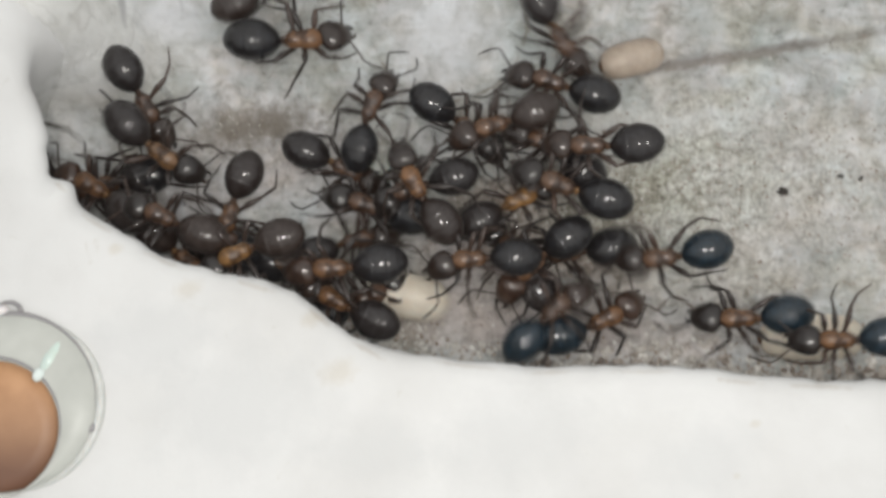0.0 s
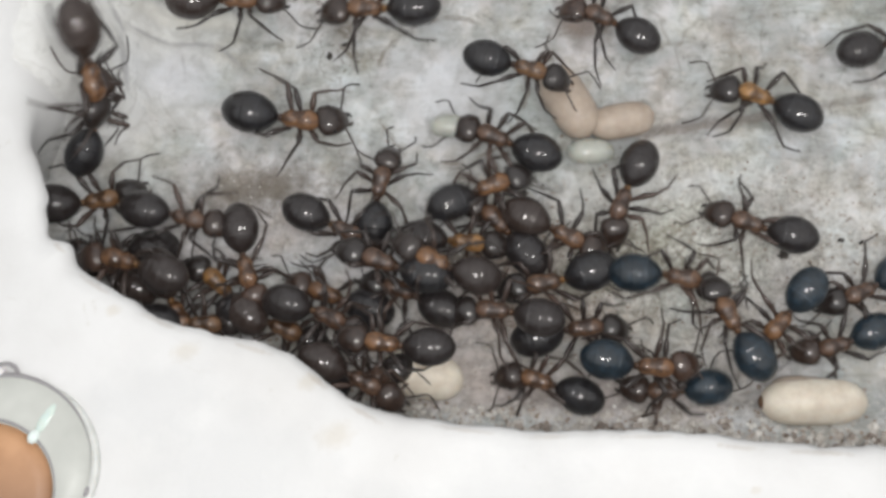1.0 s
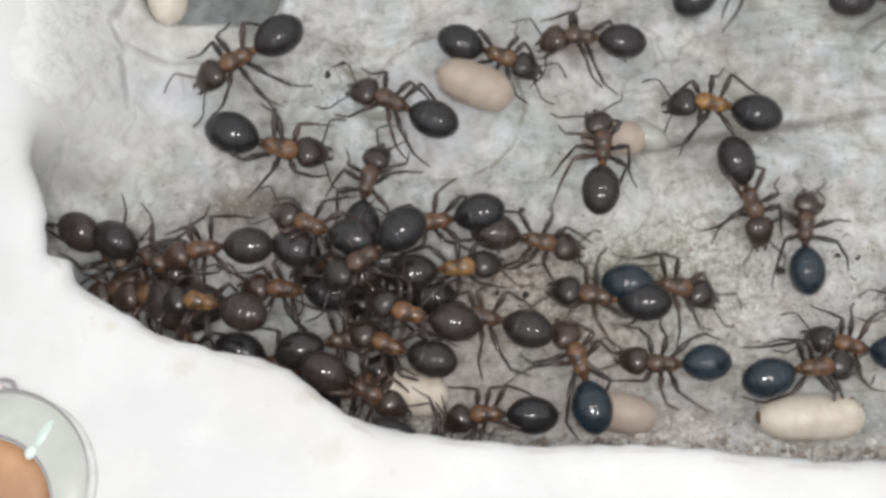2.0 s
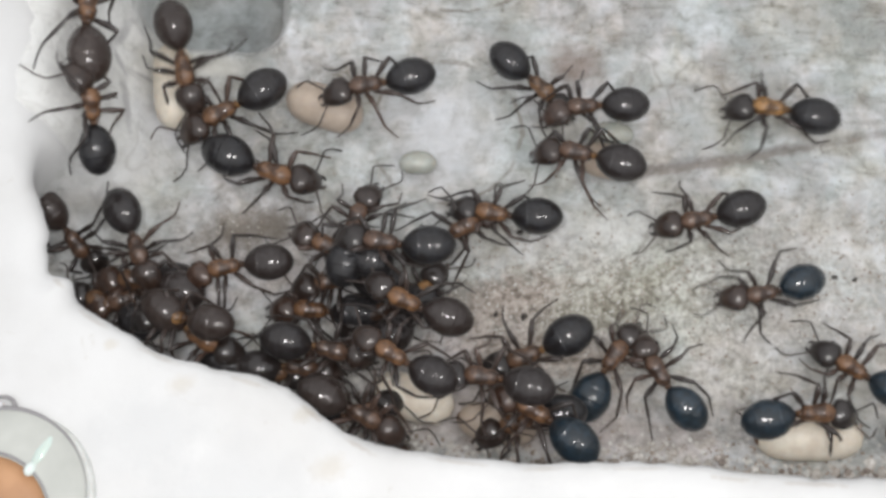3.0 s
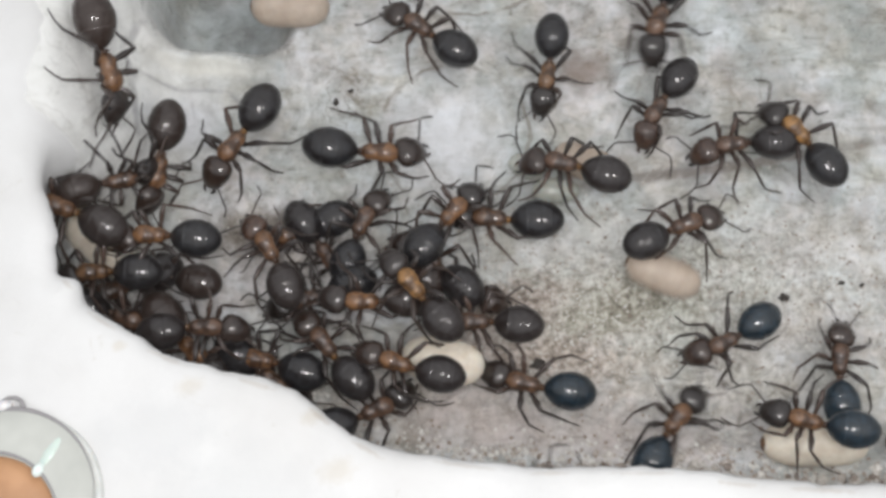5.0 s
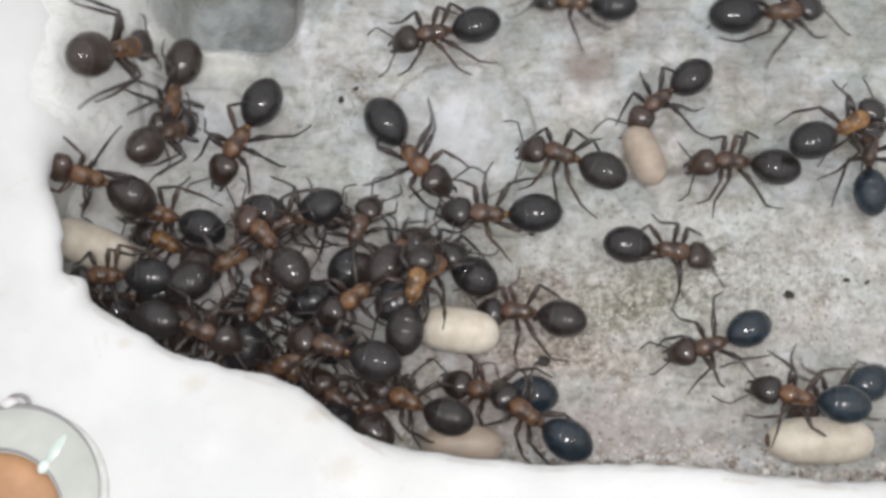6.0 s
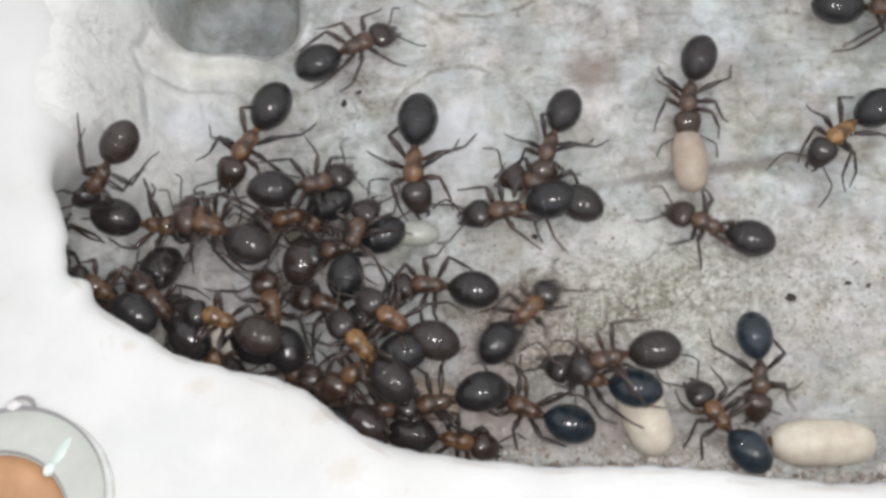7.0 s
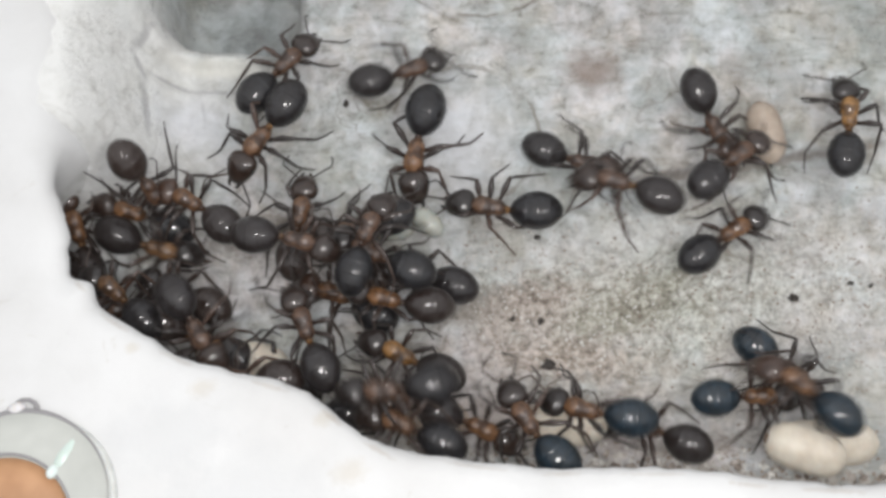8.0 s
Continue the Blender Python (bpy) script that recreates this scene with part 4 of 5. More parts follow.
def motions():
    roam(ants[0], [(0.00, -6.70, 9.11, 0.00, 30), (0.50, -7.49, 13.42, 0.00, 30), (1.00, -8.33, 11.04, 0.00, 0), (1.50, -9.36, 16.33, 0.00, 0), (2.00, -11.02, 17.57, 0.00, -77), (3.00, -10.02, 10.29, 1.17, -77), (3.50, -9.84, 8.64, 0.41, -118), (4.00, -11.11, 6.34, 1.17, -52), (4.50, -11.76, 6.23, 0.25, -76), (6.00, -11.61, 9.03, 0.20, -105), (6.50, -11.27, 17.51, 0.00, -26), (8.00, -11.27, 17.51, 0.00, -26)])
    roam(ants[1], [(0.00, 3.97, -4.20, 0.94, 40), (0.50, 3.97, -8.00, 0.00, 40), (0.75, 6.40, -6.22, 0.09, 110), (1.00, 8.84, -4.44, 0.17, 180), (1.50, 9.09, -2.93, 0.17, 196), (3.00, 8.66, -2.81, 0.77, 121), (3.50, 10.22, -3.99, 0.26, 142), (3.75, 11.79, -3.17, 0.26, 78), (4.00, 13.37, -2.35, 0.26, 13), (4.50, 15.19, -1.63, 0.00, 27), (5.00, 15.13, -2.16, 0.00, 85), (5.50, 15.06, -2.68, 0.00, 143), (6.00, 15.00, -3.21, 0.00, 201), (6.25, 15.14, -1.17, 0.29, 278), (6.50, 15.28, 0.88, 0.59, 356), (7.00, 21.60, 1.31, 0.00, 356), (8.00, 21.60, 1.31, 0.00, 356)])
    roam(ants[2], [(0.00, 3.74, -1.87, 0.94, 221), (0.50, 3.74, -1.87, 0.00, 221), (0.75, 1.70, -4.70, 0.00, 283), (1.00, -0.34, -7.54, 0.00, 345), (1.50, -0.34, -4.91, 2.48, 345), (2.50, -0.34, -7.54, 0.00, 345), (3.00, -2.46, -6.67, 0.00, 402), (3.50, -4.58, -5.81, 0.00, 459), (4.00, -6.70, -4.94, 0.00, 516), (4.50, -6.70, -1.97, 0.33, 516), (6.00, -5.42, -1.77, 0.39, 567), (6.50, -5.60, -1.24, 1.80, 533), (7.00, -2.87, -2.19, 1.64, 567), (7.50, -4.63, -0.40, 2.58, 554), (8.00, -4.02, 0.68, 0.25, 518)])
    roam(ants[3], [(0.00, -12.17, 1.25, 0.00, 187), (0.50, -12.04, 3.14, 0.00, 118), (1.00, -15.96, 1.21, -0.20, 105), (1.50, -5.67, 2.09, 1.54, 159), (3.00, -3.44, 2.20, 1.27, 157), (3.50, -5.50, 3.58, 0.00, 194), (4.00, -4.94, 2.84, 0.00, 173), (4.50, -5.08, 3.07, 0.00, 193), (6.00, -6.03, 3.74, 0.00, 199), (6.50, -6.20, 3.17, 0.00, 163), (7.00, -5.82, 4.08, 0.00, 195), (7.50, -5.60, 3.74, 0.16, 193), (8.00, -3.42, 3.44, 0.92, 193)])
    roam(ants[4], [(0.00, 4.41, 2.17, 1.25, 147), (0.50, 2.57, 1.80, 1.70, 134), (1.00, 2.57, 1.80, 0.00, 134), (1.50, -3.23, 1.13, 0.00, 186), (3.00, -3.40, 1.24, 0.00, 183), (3.50, -2.51, 1.97, 0.17, 212), (4.00, -0.83, 2.26, 0.94, 185), (4.50, -0.29, 1.96, 0.59, 139), (6.00, 0.00, 2.09, 0.00, 154), (6.50, -0.70, 1.49, 0.00, 160), (7.00, -0.31, 1.19, 0.00, 176), (7.50, -0.26, 1.43, 0.00, 165), (8.00, -1.09, 1.66, 0.00, 164)])
    roam(ants[5], [(0.00, 2.38, 3.05, 1.87, 198), (0.50, 3.54, 3.35, 0.33, 163), (0.67, 3.87, 2.79, 0.29, 219), (0.83, 4.20, 2.24, 0.25, 276), (1.00, 4.53, 1.68, 0.21, 332), (1.50, 4.53, 1.68, 0.00, 332), (3.00, 0.74, 3.17, 0.00, 387), (3.50, 0.74, 3.17, 1.37, 387), (4.00, 1.01, 0.93, 0.17, 332), (4.50, 1.01, 0.93, 0.00, 332), (6.00, -2.46, 2.25, 0.00, 387), (7.50, -5.94, 3.58, 0.00, 442), (8.00, -5.94, 3.58, 0.43, 442)])
    roam(ants[6], [(0.00, 5.27, -1.60, 0.17, 183), (0.25, 4.75, -1.71, 0.17, 128), (0.50, 4.24, -1.81, 0.17, 72), (1.00, 5.00, -2.11, 0.00, 5), (1.50, 5.00, -8.05, 0.00, 5), (3.00, 3.82, -7.98, 0.00, 0), (3.50, 3.82, -3.31, 1.46, 0), (4.00, 3.82, -2.74, 1.46, 26), (4.50, 3.82, -7.98, 0.00, 26), (5.17, 2.52, -7.85, 0.00, 81), (5.83, 1.23, -7.72, 0.00, 136), (6.50, -0.07, -7.59, 0.00, 191), (7.00, -0.07, -3.58, 1.03, 191), (7.50, -0.07, -7.59, 0.00, 191), (8.00, -1.99, -3.40, 2.62, 185)])
    roam(ants[7], [(0.00, -10.62, 2.45, 0.94, 323), (0.25, -12.08, 2.72, 1.02, 379), (0.50, -13.54, 2.99, 1.10, 435), (1.00, -13.28, 2.83, 0.50, 370), (1.25, -14.66, 2.59, 0.15, 417), (1.50, -16.04, 2.35, -0.20, 465), (5.00, -8.63, -4.33, 0.00, 397), (6.00, -8.63, 1.62, 1.10, 397), (6.50, -10.18, 2.98, 0.77, 383), (7.00, -11.75, 3.72, 0.17, 355), (7.50, -9.67, 2.19, 0.00, 360), (8.00, -11.81, 2.76, 0.00, 346)])
    roam(ants[8], [(0.00, 0.83, 3.51, 0.15, 322), (0.50, 0.11, 4.37, 0.69, 309), (1.00, 1.63, 3.19, 0.33, 382), (1.17, 0.98, 2.93, 0.36, 438), (1.33, 0.33, 2.67, 0.40, 495), (1.50, -0.32, 2.41, 0.43, 551), (3.00, 2.79, 3.82, 0.00, 531), (3.50, 2.54, 3.24, 0.22, 528), (4.00, 1.99, 3.42, 1.03, 530), (4.25, 1.56, 3.67, 1.03, 479), (4.50, 1.13, 3.92, 1.03, 428), (6.00, -0.88, 0.92, 1.37, 402), (6.50, -0.81, 0.34, 1.78, 432), (7.00, 2.68, -0.11, 0.00, 405), (7.50, 7.49, 2.90, 0.00, 433), (8.00, 10.65, 3.18, 0.00, 392)])
    roam(ants[9], [(0.00, -0.50, 0.78, 1.10, 197), (0.50, 0.23, 0.16, 0.49, 173), (1.00, -0.96, -0.87, 0.33, 157), (1.50, -1.37, -0.22, 0.00, 183), (2.50, -1.37, -0.22, 0.00, 183), (3.67, -2.89, 1.14, 0.00, 240), (4.83, -4.42, 2.51, 0.00, 298), (6.00, -5.94, 3.87, 0.00, 355), (6.50, -5.94, 3.87, 1.10, 355), (7.00, -5.74, 4.99, 0.94, 373), (7.50, -4.98, 6.91, 0.17, 401), (8.00, -2.06, 10.09, 0.00, 379)])
    roam(ants[10], [(0.00, -3.45, -2.35, 2.39, 184), (0.50, -3.26, -2.19, 0.42, 190), (1.00, -3.78, -0.89, 0.00, 159), (1.50, -5.56, -0.18, 0.77, 175), (3.00, -4.21, 0.12, 0.00, 175), (3.50, -4.21, -5.99, 0.00, 175), (4.25, -5.67, -5.39, 0.00, 124), (5.00, -7.12, -4.79, 0.00, 74), (6.00, -7.12, -0.29, 0.77, 74), (6.50, -6.60, -0.34, 2.46, 25), (6.75, -6.57, -0.27, 1.45, 66), (7.00, -6.54, -0.21, 0.43, 108), (7.50, -7.03, -0.14, 1.17, 166), (8.00, -7.03, -4.83, 0.00, 166)])
    roam(ants[11], [(0.00, 11.42, -4.43, 1.71, 180), (0.25, 10.47, -4.17, 1.24, 116), (0.50, 9.52, -3.92, 0.77, 53), (1.00, 10.80, -2.36, 1.45, 115), (1.25, 12.03, -2.62, 1.35, 68), (1.50, 13.25, -2.89, 1.25, 22), (3.00, 13.30, -4.05, 1.37, 3), (3.50, 13.30, -8.43, 0.00, 3), (4.00, 10.02, -8.30, 0.00, 20), (4.50, 10.02, -4.52, 0.17, 20), (5.25, 6.69, -4.47, 0.55, 82), (6.00, 3.36, -4.42, 0.94, 143), (6.50, 5.27, -4.00, 0.26, 167), (7.00, 5.64, -2.90, 1.46, 163), (7.50, 5.36, -2.18, 1.71, 210), (8.00, 5.29, -4.08, 1.71, 166)])
    roam(ants[12], [(0.00, 5.71, -4.33, 0.17, 24), (0.50, 6.10, -1.72, 0.94, 20), (1.00, 7.42, -3.48, 0.94, -4), (1.50, 6.61, -2.94, 0.43, 70), (3.00, 3.93, -4.49, 2.03, 146), (3.50, 4.16, -4.36, 0.69, 159), (4.00, 4.16, -8.01, 0.00, 159), (7.00, 9.09, -8.25, 0.00, 172), (7.50, 9.09, -3.29, 0.00, 172), (8.00, 13.04, -3.22, 1.46, 143)])
    roam(ants[13], [(0.00, 14.54, -5.24, 2.39, 180), (0.50, 12.88, -4.82, 1.68, 158), (1.00, 12.96, -1.71, 0.77, 227), (1.50, 16.04, -2.01, 0.00, 191), (3.00, 16.14, -2.54, 0.25, 147), (3.50, 15.81, -2.67, 1.17, 125), (4.00, 21.60, -2.85, 0.00, 125), (4.50, 14.20, -4.60, 1.46, 163), (6.00, 13.31, -3.55, 1.46, 166), (6.50, 8.79, -4.42, 0.94, 158), (7.00, 10.30, -4.31, 0.42, 126), (7.50, 10.32, -3.88, 1.20, 132), (7.75, 10.68, -3.51, 0.73, 66), (8.00, 11.04, -3.14, 0.26, 0)])
    roam(ants[14], [(0.00, 1.52, -2.06, 1.87, 185), (0.50, 0.76, -2.58, 0.33, 154), (1.00, 4.13, -4.17, 0.00, 162), (1.50, 1.91, -4.91, 0.22, 171), (3.00, 3.42, -4.29, 1.29, 194), (3.50, 1.12, -4.60, 1.68, 164), (4.00, 2.25, -5.15, 1.20, 177), (4.50, 2.25, -7.83, 0.00, 177), (7.50, -1.49, -7.32, 0.00, 159), (8.00, -1.49, -4.57, 2.46, 159)])
    roam(ants[15], [(0.00, 4.76, 4.86, 0.26, 162), (0.50, 3.30, 4.97, 0.33, 167), (1.00, 2.64, 5.23, 0.00, 157), (1.50, 0.32, 6.18, 0.26, 142), (3.00, -2.21, 8.86, 1.20, 192), (3.50, -2.95, 10.47, 0.26, 156), (4.00, -4.14, 13.40, 0.17, 127), (4.50, -1.66, 11.85, 0.00, 129), (6.00, -0.04, 11.77, 0.00, 189), (6.50, -1.79, 11.56, 0.00, 196), (6.67, -2.58, 11.42, 0.00, 139), (6.83, -3.38, 11.27, 0.00, 82), (7.00, -4.17, 11.13, 0.00, 25), (7.50, -5.74, 10.80, 0.00, 41), (8.00, -7.00, 10.21, 0.00, 47)])
    roam(ants[16], [(0.00, -3.53, -1.16, 0.17, 14), (0.50, -5.59, -1.88, 0.94, 13), (1.00, -4.37, -1.51, 1.19, -23), (1.50, -3.81, -1.83, 1.10, 13), (3.00, -5.45, -2.11, 0.26, -4), (3.50, -9.30, -3.02, 0.17, -4), (4.00, -6.86, -1.73, 0.17, -8), (4.50, -8.72, -0.72, 0.94, 8), (6.00, -9.30, -0.93, 2.46, -17), (6.50, -9.30, -4.12, 0.00, -17), (7.00, -6.75, -4.93, 0.00, -19), (7.50, -6.75, 1.12, 1.98, -19), (8.00, -6.08, 2.51, 2.79, -13)])
    roam(ants[17], [(0.00, -12.39, 0.58, 1.10, 150), (0.50, -11.40, 1.03, 1.87, 175), (1.00, -11.17, 0.17, 1.27, 166), (1.50, -9.89, -0.71, 0.77, 175), (3.00, -10.88, 1.17, 0.17, 171), (3.50, -12.59, 1.72, 0.00, 176), (4.00, -13.40, 2.68, 0.25, 171), (4.50, -14.03, 2.98, 1.33, 167), (6.00, -13.18, 5.19, 1.18, 157), (6.50, -14.05, 4.61, 0.17, 163), (7.00, -15.51, 2.57, -0.20, 105), (7.50, -14.32, 3.58, 0.00, 102), (8.00, -14.51, 3.47, 0.00, 108)])
    roam(ants[18], [(0.00, 4.82, 0.63, 1.87, 160), (0.50, 3.95, -0.02, 0.77, 182), (1.00, 4.50, -0.24, 0.17, 191), (1.50, 7.43, 0.12, 0.00, 158), (3.00, 3.87, -1.58, 0.17, 202), (3.50, 3.69, -0.01, 0.99, 161), (4.00, 5.62, 0.97, 1.41, 106), (4.50, 3.17, 3.74, 0.22, 171), (6.00, 2.03, 3.74, 0.92, 178), (6.50, 2.74, 4.30, 0.22, 189), (7.00, 2.74, 4.30, 0.00, 189), (7.50, 2.01, 4.23, 0.00, 171), (8.00, 2.01, 4.23, 0.00, 171)])
    roam(ants[19], [(0.00, -5.73, 6.76, 0.00, 2), (0.50, -6.19, 6.36, 0.00, -5), (1.00, -5.89, 6.16, 0.00, -7), (1.50, -6.21, 5.89, 0.00, -11), (3.00, -6.80, 5.80, 0.00, -20), (3.50, -6.75, 5.92, 0.00, -14), (4.00, -6.73, 5.84, 0.00, -9), (4.50, -4.82, 6.59, 0.00, 4), (6.00, -1.58, 6.61, 0.00, -52), (6.50, -1.16, 6.70, 0.00, -80), (7.00, -1.38, 6.63, 0.00, -92), (7.50, -1.20, 6.69, 0.00, -93), (8.00, -1.34, 7.07, 0.00, -100)])
    roam(ants[20], [(0.00, -9.53, -0.77, 2.20, 154), (0.50, -11.54, -0.15, 0.00, 159), (1.00, -12.49, 0.21, 0.00, 147), (1.17, -12.38, 0.36, 0.11, 93), (1.33, -12.26, 0.52, 0.22, 39), (1.50, -12.15, 0.67, 0.33, -15), (3.00, -14.19, 3.66, 0.17, -56), (3.50, -14.35, 3.61, 0.41, -47), (4.00, -12.74, 3.98, 2.19, 14), (4.50, -13.56, 4.56, 1.58, 0), (6.00, -11.73, 6.99, 0.41, 33), (6.25, -12.24, 6.97, 0.29, -32), (6.50, -12.76, 6.97, 0.17, -98), (7.00, -13.27, 5.65, 0.77, -111), (7.50, -13.10, 5.95, 0.33, -95), (8.00, -12.26, 5.38, 0.94, -47)])
    roam(ants[21], [(0.00, -2.58, 3.54, 0.83, 69), (0.50, -2.30, 3.09, 0.15, 83), (1.00, -2.30, 3.17, 0.00, 78), (1.50, -2.37, 4.05, 0.33, 77), (3.00, -2.95, 2.76, 1.87, 70), (3.50, -2.84, 2.82, 2.20, 65), (4.00, -2.78, 2.77, 2.04, 71), (4.50, -2.87, 3.25, 1.10, 63), (6.00, -3.56, 2.79, 0.33, 70), (6.50, -3.40, 2.68, 0.94, 70), (7.00, -3.61, 2.48, 1.26, 73), (7.50, -3.41, 2.55, 2.12, 67), (8.00, -3.15, 2.29, 2.79, 67)])
    roam(ants[22], [(0.00, -7.73, 0.15, 0.94, 256), (0.50, -7.47, 0.13, 0.33, 285), (1.00, -7.29, 0.37, 0.94, 285), (1.25, -7.78, 0.85, 1.02, 236), (1.50, -8.27, 1.34, 1.10, 187), (3.00, -7.44, 1.73, 1.10, 191), (3.50, -6.54, 1.90, 1.27, 176), (4.00, -5.49, 1.23, 1.87, 128), (4.50, -6.03, 1.55, 1.43, 120), (6.00, -6.39, 2.26, 2.04, 132), (6.50, -7.17, 1.90, 2.20, 149), (7.00, -8.51, 2.90, 2.04, 160), (7.50, -9.67, 3.78, 1.27, 150), (8.00, -9.66, 4.16, 1.10, 150)])
    roam(ants[23], [(0.00, -3.48, -3.75, 1.62, 150), (0.50, -3.06, -2.59, 1.45, 86), (0.75, -2.33, -2.79, 1.79, 129), (1.00, -1.60, -2.99, 2.14, 172), (1.50, -1.42, -2.70, 0.84, 167), (3.00, -1.16, -2.31, 2.39, 149), (3.50, -1.30, -2.64, 2.56, 154), (4.00, -2.11, -3.54, 1.46, 192), (4.50, -1.41, -1.76, 1.37, 168), (6.00, -1.10, -3.72, 1.19, 156), (6.17, -0.87, -3.75, 0.88, 101), (6.33, -0.65, -3.78, 0.57, 45), (6.50, -0.42, -3.81, 0.26, -10), (7.00, -0.18, -4.72, 0.00, -10), (7.50, -1.06, -4.59, 0.22, -16), (8.00, 0.73, -4.28, 1.25, -25)])
    roam(ants[24], [(0.00, 4.57, 7.11, 0.21, 299), (0.50, 8.56, 5.09, 1.22, 344), (0.75, 7.91, 4.16, 0.61, 296), (1.00, 7.25, 3.23, 0.00, 247), (1.25, 6.98, 3.72, 0.58, 324), (1.50, 6.71, 4.22, 1.17, 401), (2.25, 6.39, 5.05, 1.17, 464), (3.00, 6.08, 5.88, 1.17, 526), (3.50, 3.50, 5.46, 0.00, 530), (4.00, 2.16, 8.73, 0.00, 466), (4.50, 5.21, 5.61, 1.31, 528), (6.00, 5.00, 5.95, 0.89, 518), (6.50, 3.67, 6.37, 0.15, 527), (7.00, 4.02, 5.09, 0.00, 516), (7.50, 3.81, 4.50, 0.00, 538), (8.00, 6.76, 4.72, 1.87, 521)])
    roam(ants[25], [(0.00, -11.43, 4.54, 0.33, 299), (0.50, -11.01, 3.96, 1.71, 316), (1.00, -9.67, 1.99, 1.10, 346), (1.50, -10.38, 1.31, 0.17, 345), (3.00, -11.44, 2.67, 0.77, 292), (3.50, -11.47, 4.20, 0.41, 312), (4.00, -11.73, 0.13, 0.94, 344), (4.50, -12.24, -0.10, 0.94, 342), (6.00, -11.44, -0.46, 0.17, 336), (6.25, -10.91, -0.23, 0.92, 258), (6.50, -10.38, 0.00, 1.67, 180), (7.00, -10.53, -0.22, 1.67, 133), (7.50, -10.26, -0.68, 1.42, 149), (7.75, -9.84, -0.79, 1.89, 225), (8.00, -9.42, -0.89, 2.35, 301)])
    roam(ants[26], [(0.00, 8.79, -1.85, 0.94, 185), (0.25, 9.93, -2.17, 0.64, 257), (0.50, 11.08, -2.48, 0.33, 329), (1.00, 8.58, -0.22, 0.77, 349), (1.50, 9.32, 1.02, 0.17, 347), (3.00, 6.48, -2.25, 0.26, 414), (3.25, 6.71, -2.15, 0.22, 464), (3.50, 6.95, -2.05, 0.17, 515), (4.00, 5.51, -3.77, 0.00, 499), (4.50, 4.64, -2.73, 0.26, 514), (6.00, 1.99, -3.10, 0.00, 531), (6.50, 2.10, -4.41, 0.99, 488), (7.00, 3.32, -3.77, 0.17, 516), (7.50, 3.18, -4.09, 0.42, 531), (8.00, 3.00, -4.76, 2.39, 483)])
    roam(ants[27], [(0.00, -6.70, -1.80, 2.63, 203), (0.50, -6.58, -0.63, 1.54, 192), (1.00, -7.85, -0.74, 0.49, 138), (1.50, -7.51, -0.91, 1.87, 155), (3.00, -9.30, -0.49, 1.10, 175), (3.50, -8.88, 1.71, 0.33, 163), (4.00, -8.27, 1.99, 0.77, 175), (4.50, -10.50, 1.11, 0.17, 185), (6.00, -10.45, 2.55, 0.00, 151), (6.50, -9.94, 1.16, 0.41, 167), (7.00, -7.88, -0.87, 2.37, 160), (7.50, -9.15, -0.13, 2.44, 113), (8.00, -10.23, 0.90, 0.25, 157)])
    roam(ants[28], [(0.00, -2.28, 0.07, 0.33, 163), (0.50, -2.04, -0.46, 1.10, 153), (1.00, -1.76, 0.06, 1.27, 161), (1.50, -2.46, 0.46, 1.87, 216), (3.00, -1.49, 2.06, 2.19, 172), (3.50, -2.16, 2.20, 0.94, 130), (4.00, -3.53, 1.23, 0.77, 146), (4.50, -3.79, 0.98, 0.17, 195), (6.00, -6.40, 0.09, 0.22, 189), (6.50, -4.83, 1.07, 0.17, 148), (7.00, -3.86, 2.69, 0.33, 195), (7.50, -2.85, 0.92, 0.55, 131), (8.00, -2.77, 1.83, 1.87, 153)])
    roam(ants[29], [(0.00, -7.52, -1.54, 0.00, 167), (0.50, -9.85, -0.43, 1.37, 163), (0.67, -9.62, -0.93, 1.23, 109), (0.83, -9.38, -1.44, 1.08, 54), (1.00, -9.15, -1.94, 0.94, 0), (1.25, -9.28, -1.36, 0.47, 66), (1.50, -9.40, -0.79, 0.00, 132), (3.00, -12.33, 0.29, 0.00, 155), (3.50, -11.84, -0.06, 0.00, 156), (4.00, -10.66, 0.55, 0.25, 208), (4.50, -12.57, 1.37, 1.42, 185), (6.00, -12.22, 1.01, 1.67, 180), (6.50, -13.55, 1.97, 1.37, 149), (7.00, -12.43, 0.13, 2.63, 148), (7.50, -11.90, 0.41, 2.63, 144), (8.00, -12.42, 0.40, 1.37, 140)])
    roam(ants[30], [(0.00, 2.69, 0.10, 0.94, 26), (0.50, 0.53, 1.85, 0.17, 6), (1.00, 0.65, 1.25, 0.17, -7), (1.50, 0.88, 0.84, 0.77, -12), (3.00, -0.80, 0.19, 0.17, 54), (3.50, 1.15, -0.24, 0.00, 53), (3.75, 0.18, 0.22, 0.24, 98), (4.00, -0.78, 0.68, 0.49, 142), (4.50, -0.77, 0.56, 1.71, 147), (6.00, -1.16, 0.17, 2.19, 76), (6.50, -3.23, -1.51, 2.85, 138), (7.00, -2.94, -1.89, 2.40, 131), (7.50, -2.06, -1.49, 1.32, 144), (8.00, -1.58, -1.80, 1.10, 154)])
